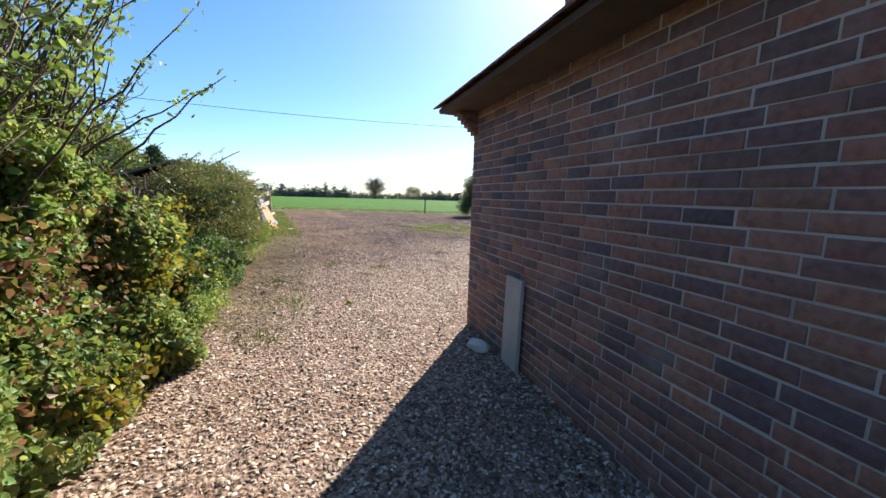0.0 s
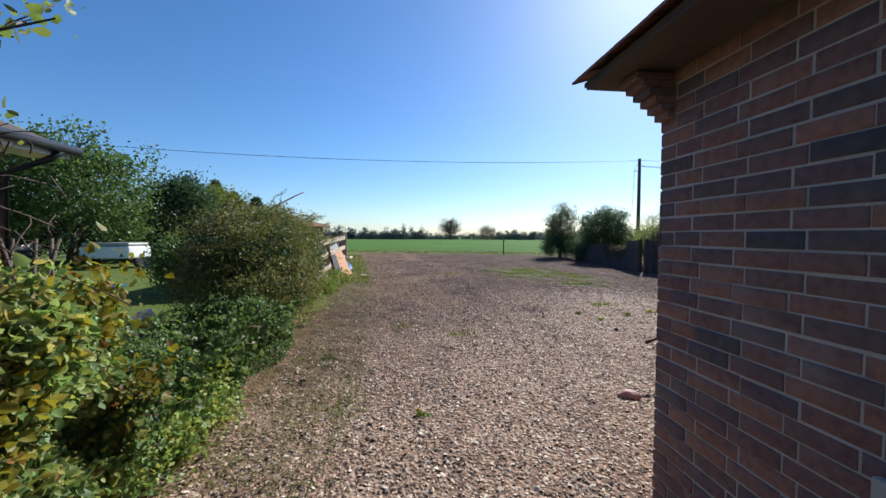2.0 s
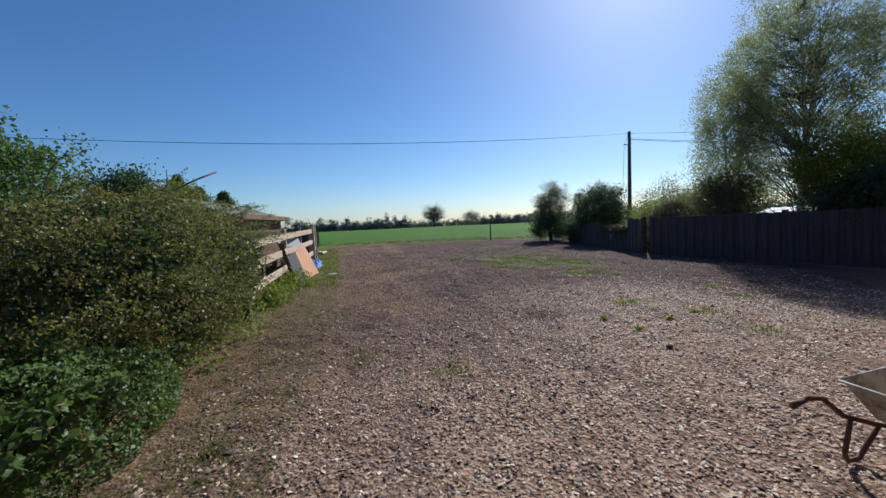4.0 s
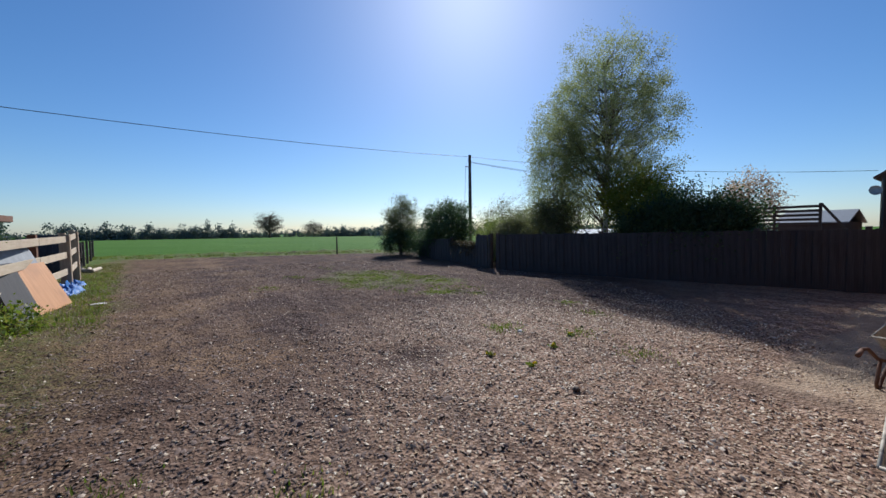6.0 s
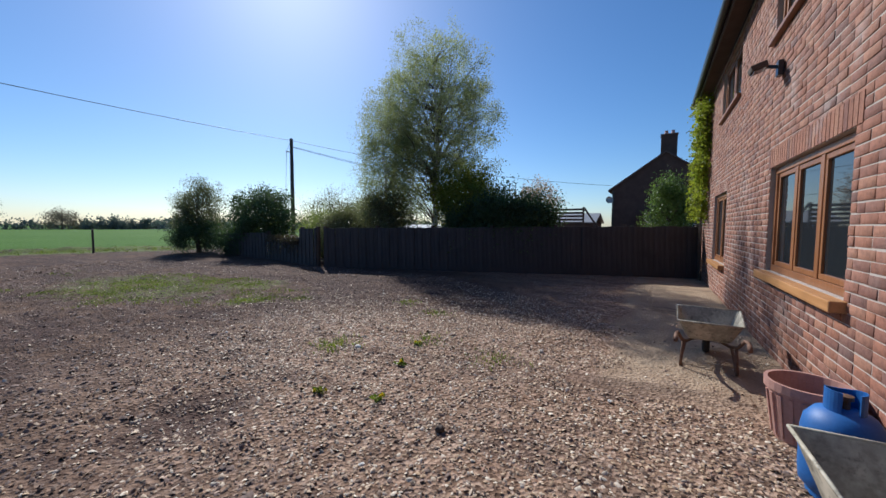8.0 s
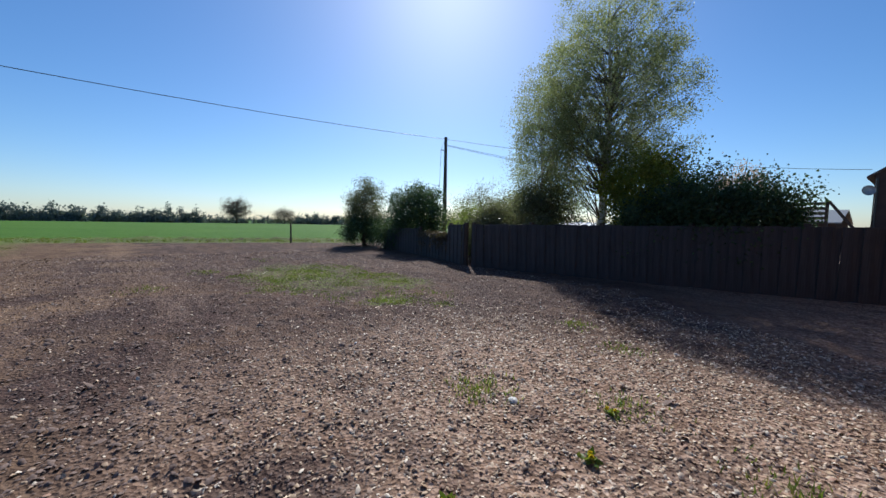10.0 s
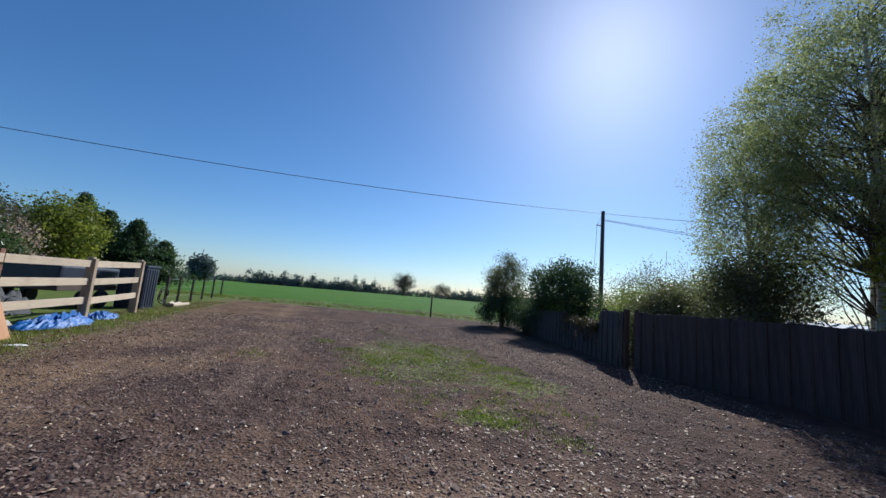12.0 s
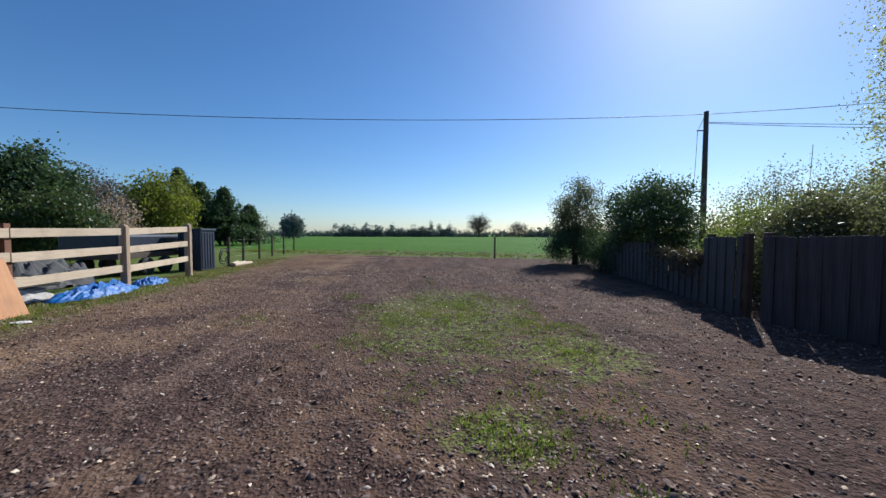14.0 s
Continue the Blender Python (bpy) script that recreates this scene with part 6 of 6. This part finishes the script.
for (a, b), (c, d) in zip(WP, WP[1:]):
    for z in (0.35, 0.7, 1.05):
        tube_part("wire", [tube([(a, b, z), (c, d, z)], 0.004, 4)], "grey_metal", wf)
for x, y, h in ((8.44, 29.9, 1.15),):
    pst = empty("fence_stake", (x, y, 0))
    tagged(pst, "single dark stake at the edge of the crop", "post")
    tube_part("shaft", [tube([(x, y, -0.1), (x, y, h)], [0.05, 0.045], 8)], "timber_dark", pst, smooth=False)
    part("cap", lathe([(0.0, h + 0.02), (0.052, h), (0.052, h - 0.03)], 8, None, (x, y, 0)), "timber_dark", pst)


# ---- brown shed behind the rails ----
sd = empty("garden_shed", (-3.4, 14.6, 0))
tagged(sd, "low brown boarded shed with a felt roof", "shed")
part("frame", box(-4.7, -2.42, 12.9, 16.35, 0.0, 1.78), "timber_dark", sd)
for j in range(12):
    part("board", box(-2.42, -2.39, 12.88, 16.37, 0.05 + 0.145 * j, 0.05 + 0.145 * j + 0.138, 0.004), "shed_wood", sd)
    part("board", box(-4.7, -2.42, 16.35, 16.375, 0.05 + 0.145 * j, 0.05 + 0.145 * j + 0.138, 0.004), "shed_wood", sd)
bm = bmesh.new()
pr = [(-2.2, 1.80), (-3.57, 2.28), (-4.95, 1.80), (-4.95, 1.74), (-3.57, 2.22), (-2.2, 1.74)]
A = [bm.verts.new((x, 12.7, z)) for x, z in pr]
B = [bm.verts.new((x, 16.6, z)) for x, z in pr]
for i in range(6):
    j = (i + 1) % 6
    bm.faces.new((A[j], A[i], B[i], B[j]))
for E in (A, B):
    bm.faces.new((E[0], E[1], E[4], E[5])), bm.faces.new((E[1], E[2], E[3], E[4]))
bmesh.ops.recalc_face_normals(bm, faces=bm.faces)
part("roof", bm, "roof_felt", sd, "mossy green-grey roofing felt")
bm = bmesh.new()
for y in (12.9, 16.33):
    bm.faces.new([bm.verts.new((x, y, z)) for x, z in ((-2.42, 1.76), (-3.57, 2.20), (-4.7, 1.76))])
bmesh.ops.solidify(bm, geom=list(bm.faces), thickness=0.02)
part("gable", bm, "shed_wood", sd)
part("edge_trim", box(-2.2, -2.17, 12.7, 16.6, 1.76, 1.88, 0.004), "shed_wood", sd)


# ---- bungalow beyond the hedge ----
BX, BY = -3.75, 6.75
bw = tagged(wall_slab("wall_bungalow", "y", BX - 0.24, BX - 0.012, -4.0, BY - 0.012, 2.40, [(5.1, 6.2, 1.0, 2.1)], "mortar"), "orange brick bungalow wall under a gutter", "wall", kind="structure")
bw2 = tagged(wall_slab("wall_bungalow_end", "x", BY - 0.24, BY - 0.012, -9.0, BX - 0.24, 2.40, [], "mortar"), "orange brick end wall of the bungalow", "wall", kind="structure")
M["brick_orange"] = brick_mat("orange_brick", [(0.40, 0.17, 0.09), (0.48, 0.23, 0.13), (0.44, 0.19, 0.11), (0.36, 0.15, 0.09)], False)
lay = brick_layout(6.0, 2.38, [(BY - 6.2, BY - 5.1, 1.0, 2.1)], 31)
lay_bricks(bw, (BX - 0.012, BY, 0), (0, -1, 0), (1, 0, 0), lay, lambda u, v: False, 0.008, "brick_orange", "brick_orange", "orange bricks")
lay = brick_layout(5.0, 2.38, [], 32)
lay_bricks(bw2, (BX, BY - 0.012, 0), (-1, 0, 0), (0, 1, 0), lay, lambda u, v: False, 0.008, "brick_orange", "brick_orange", "orange bricks")
w5 = empty("window_5", (BX, 5.65, 1.0))
tagged(w5, "white framed bungalow window with pale blind", "window", kind="structure")
for a, b, c2, d2 in ((5.1, 6.2, 2.03, 2.1), (5.1, 6.2, 1.0, 1.07), (5.1, 5.17, 1.07, 2.03), (6.13, 6.2, 1.07, 2.03), (5.62, 5.68, 1.07, 2.03)):
    part("window_frame", box(BX - 0.12, BX - 0.05, a + 0.001, b - 0.001, c2, d2, 0.005), "white_paint", w5)
part("pane", box(BX - 0.10, BX - 0.092, 5.16, 6.14, 1.06, 2.04), "glass", w5)
part("window_sill", box(BX - 0.12, BX + 0.06, 5.04, 6.26, 0.93, 0.998, 0.01), "white_paint", w5)
br = empty("bungalow_roof", (-6.4, 2.0, 2.4))
tagged(br, "dark tiled bungalow roof with white fascia and black gutter", "roof", kind="structure")
bm = bmesh.new()
E0 = [(BX + 0.42, -4.2), (BX + 0.42, BY + 0.35), (-9.4, BY + 0.35), (-9.4, -4.2)]
R0 = [(-6.3, -4.2), (-6.3, BY - 2.2)]
e = [bm.verts.new((x, y, 2.50)) for x, y in E0]
t = [bm.verts.new((x, y, 4.05)) for x, y in R0]
bm.faces.new((e[0], e[1], t[1], t[0])), bm.faces.new((e[1], e[2], t[1])), bm.faces.new((e[2], e[3], t[0], t[1])), bm.faces.new((e[3], e[2], e[1], e[0]))
bm.faces.new((e[3], e[0], t[0]))
part("tiling", bm, "tile_dark", br)
part("fascia", box(BX + 0.395, BX + 0.42, -4.2, BY + 0.35, 2.36, 2.495), "white_paint", br)
part("soffit", box(BX + 0.002, BX + 0.39, -4.2, BY + 0.33, 2.37, 2.385), "white_paint", br)
tube_part("gutter", [tube([(BX + 0.475, -4.2, 2.47), (BX + 0.475, BY + 0.40, 2.46)], 0.055, 9)], "black_plastic", br)
tube_part("downpipe", [tube([(BX + 0.475, BY + 0.2, 2.44), (BX + 0.40, BY + 0.12, 2.32), (BX + 0.07, BY - 0.02, 2.12), (BX + 0.06, BY - 0.05, 0.0)], 0.036, 9)], "black_plastic", br)


# ---- lawn things ----
def tent_trailer():
    w = empty("camping_trailer", (-13.3, 20.2, 0))
    tagged(w, "low white folding camping trailer parked on the lawn", "trailer")
    part("body", box(-14.2, -12.2, 19.5, 20.9, 0.42, 0.95, 0.08), "white_paint", w)
    part("cover", box(-14.15, -12.25, 19.55, 20.85, 0.95, 1.12, 0.07), "grey_metal", w)
    for x in (-14.0, -12.5):
        bm = bmesh.new()
        q = [bm.verts.new((x - 0.09, 19.488, 0.5)), bm.verts.new((x + 0.09, 19.488, 0.5)), bm.verts.new((x, 19.488, 0.66))]
        bm.faces.new(q)
        bmesh.ops.solidify(bm, geom=list(bm.faces), thickness=0.01)
        part("reflector", bm, "terracotta", w, "red triangular reflector")
    for x in (-14.1, -12.3):
        o2 = part("wheel", lathe([(0.0, -0.08), (0.2, -0.08), (0.26, -0.05), (0.26, 0.05), (0.2, 0.08), (0.0, 0.08)], 20), "rubber", w)
        o2.matrix_basis = pose(x, 20.2, 0.26, 0, 90, 0)
    return w


tent_trailer().matrix_basis = pose(-12.4, 20.2, 0)
ct = empty("covered_trailer", (-15.6, 18.6, 0))
tagged(ct, "dark trailer under a pale grey sheet on the lawn", "trailer")
part("body", box(-16.8, -14.7, 17.9, 19.3, 0.3, 0.8, 0.05), "navy_plastic", ct)
part("sheet", box(-16.9, -14.6, 17.8, 19.4, 0.8, 1.05, 0.07), "grey_metal", ct)
for x in (-16.4, -15.1):
    o2 = part("wheel", lathe([(0.0, -0.08), (0.2, -0.08), (0.26, -0.05), (0.26, 0.05), (0.2, 0.08), (0.0, 0.08)], 20), "rubber", ct)
    o2.matrix_basis = pose(x, 17.95, 0.26, 90, 0, 0)
for i, (x, y) in enumerate(((-10.9, 20.1), (-10.25, 20.2))):
    t2 = empty("planter", (x, y, 0))
    tagged(t2, "grey square planter standing on the lawn", "planter")
    part("body", lathe([(0.0, 0.0), (0.22, 0.0), (0.30, 0.42), (0.31, 0.45), (0.27, 0.45), (0.25, 0.36), (0.0, 0.36)], 4, None, (x, y, 0)), "grey_metal", t2)
    part("rim", lathe([(0.29, 0.45), (0.33, 0.45), (0.33, 0.48), (0.29, 0.48), (0.29, 0.45)], 4, None, (x, y, 0)), "grey_metal", t2)
heap("ground_sheet", "blue plastic sheet spread on the lawn", -7.8, 13.4, 0.6, 0.4, 0.05, "tarp_blue", 9, "sheet", 16)
rock("white garden ornament stone among the ferns", (-3.1, 7.9), (0.18, 0.16, 0.28), "lichen_stone", 8, "ornament")


# ---- buildings beyond the board fence ----
nb = empty("neighbour_house", (38, 6, 0))
tagged(nb, "dark brick house with a steep gable and chimney", "house")
NX, N0, N1, NE, NR = 34.5, 2.2, 9.45, 4.55, 7.2
mid = (N0 + N1) / 2
bm = bmesh.new()
ga = [(N0, -0.1), (N1, -0.1), (N1, NE), (mid, NR - 0.12), (N0, NE)]
A = [bm.verts.new((NX, y, z)) for y, z in ga]
B = [bm.verts.new((NX + 9, y, z)) for y, z in ga]
bm.faces.new(A), bm.faces.new(B[::-1])
for i in range(5):
    j = (i + 1) % 5
    bm.faces.new((A[j], A[i], B[i], B[j]))
bmesh.ops.recalc_face_normals(bm, faces=bm.faces)
part("wall", bm, "dark_house", nb)
bm = bmesh.new()
pr = [(N1 + 0.3, NE - 0.18), (mid, NR), (N0 - 0.3, NE - 0.18), (N0 - 0.3, NE - 0.30), (mid, NR - 0.12), (N1 + 0.3, NE - 0.30)]
A = [bm.verts.new((NX - 0.15, y, z)) for y, z in pr]
B = [bm.verts.new((NX + 9.15, y, z)) for y, z in pr]
for i in range(6):
    j = (i + 1) % 6
    bm.faces.new((A[i], A[j], B[j], B[i]))
bm.faces.new((A[0], A[5], A[4], A[1])), bm.faces.new((A[1], A[4], A[3], A[2]))
rfn = part("roof", bm, "tile_dark", nb)
ch = part("chimney", box(NX + 0.9, NX + 1.9, mid - 0.75, mid + 0.35, NR - 0.7, NR + 1.35, 0.02), "dark_house", nb)
part("chimney_cap", box(NX + 0.85, NX + 1.95, mid - 0.80, mid + 0.40, NR + 1.352, NR + 1.45, 0.02), "tile_dark", nb)
for y in (-0.45, 0.0):
    part("chimney_pot", lathe([(0.13, 0), (0.15, 0.05), (0.11, 0.28), (0.13, 0.32), (0.09, 0.32), (0.08, 0.0)], 12, None, (NX + 1.4, mid + y, NR + 1.45)), "terracotta", ch)
part("drainpipe", lathe([(0.05, 0), (0.05, NE - 0.3)], 8, None, (NX - 0.08, N1 - 0.1, 0)), "black_plastic", nb)
dish = part("satellite_dish", lathe([(0.0, 0.0), (0.15, 0.02), (0.28, 0.08), (0.29, 0.09), (0.15, 0.035), (0.0, 0.015)], 18), "grey_metal", nb)
dish.matrix_basis = pose(NX - 0.25, N1 + 0.2, 3.55, 0, -80, 25)
lt = part("porch_roof", box(NX - 1.6, NX - 0.002, 3.0, 7.2, 2.35, 2.50), "tile_dark", nb)
part("porch_window", box(NX - 1.5, NX - 1.46, 3.4, 7.0, 1.3, 2.3), "glass", nb)
for i in range(4):
    part("porch_post", box(NX - 1.55, NX - 1.44, 3.1 + 1.3 * i, 3.2 + 1.3 * i, 0, 2.35), "timber_dark", nb)
for i in range(14):
    part("trellis_bar", box(NX - 1.70, NX - 1.68, 3.2 + 0.28 * i, 3.23 + 0.28 * i, 1.35, 1.95), "white_paint", nb)
for i in range(4):
    part("trellis_bar", box(NX - 1.72, NX - 1.70, 3.2, 6.9, 1.4 + 0.17 * i, 1.43 + 0.17 * i), "white_paint", nb)


def outbuilding(name, label, x0, x1, y0, y1, h, rh, wall, roof_mat, slats=0):
    b = empty(name, ((x0 + x1) / 2, (y0 + y1) / 2, 0))
    tagged(b, label, "outbuilding")
    part("wall", box(x0, x1, y0, y1, 0, h), wall, b)
    bm = bmesh.new()
    mx = (x0 + x1) / 2
    pr = [(x0 - 0.2, h), (mx, h + rh), (x1 + 0.2, h), (x1 + 0.2, h - 0.07), (mx, h + rh - 0.07), (x0 - 0.2, h - 0.07)]
    A = [bm.verts.new((x, y0 - 0.2, z)) for x, z in pr]
    B = [bm.verts.new((x, y1 + 0.2, z)) for x, z in pr]
    for i in range(6):
        j = (i + 1) % 6
        bm.faces.new((A[i], A[j], B[j], B[i]))
    bm.faces.new((A[0], A[5], A[4], A[1])), bm.faces.new((A[1], A[4], A[3], A[2])), bm.faces.new((B[0], B[1], B[4], B[5])), bm.faces.new((B[1], B[2], B[3], B[4]))
    part("roof", bm, roof_mat, b)
    for i in range(slats):
        part("roof_batten", bar((x0 - 0.21, y0 + (y1 - y0) * i / slats, h + 0.02), (mx, y0 + (y1 - y0) * i / slats, h + rh + 0.02), 0.05, 0.03), "white_paint", b)
    return b


outbuilding("greenhouse_shed", "garden shed with a pale sheet roof", 18.2, 20.4, 16.6, 18.8, 1.15, 0.32, "timber_dark", "pale_sheet", 5)
outbuilding("far_garage", "low dark garage with a grey sheet roof", 33.0, 38.0, 10.6, 13.6, 1.75, 0.8, "dark_house", "grey_metal")
pg = empty("slatted_screen", (25.5, 11.5, 0))
tagged(pg, "dark slatted garden screen with a sloping brace", "screen")
for i in range(6):
    part("slat", box(24.6, 24.64, 10.0, 13.2, 1.35 + 0.2 * i, 1.47 + 0.2 * i), "timber_dark", pg)
for y in (10.0, 11.6, 13.1):
    part("post", box(24.64, 24.74, y, y + 0.1, 0, 2.55), "timber_dark", pg)
part("brace", bar((24.6, 10.0, 2.5), (24.6, 9.2, 1.3), 0.06, 0.1), "timber_dark", pg)
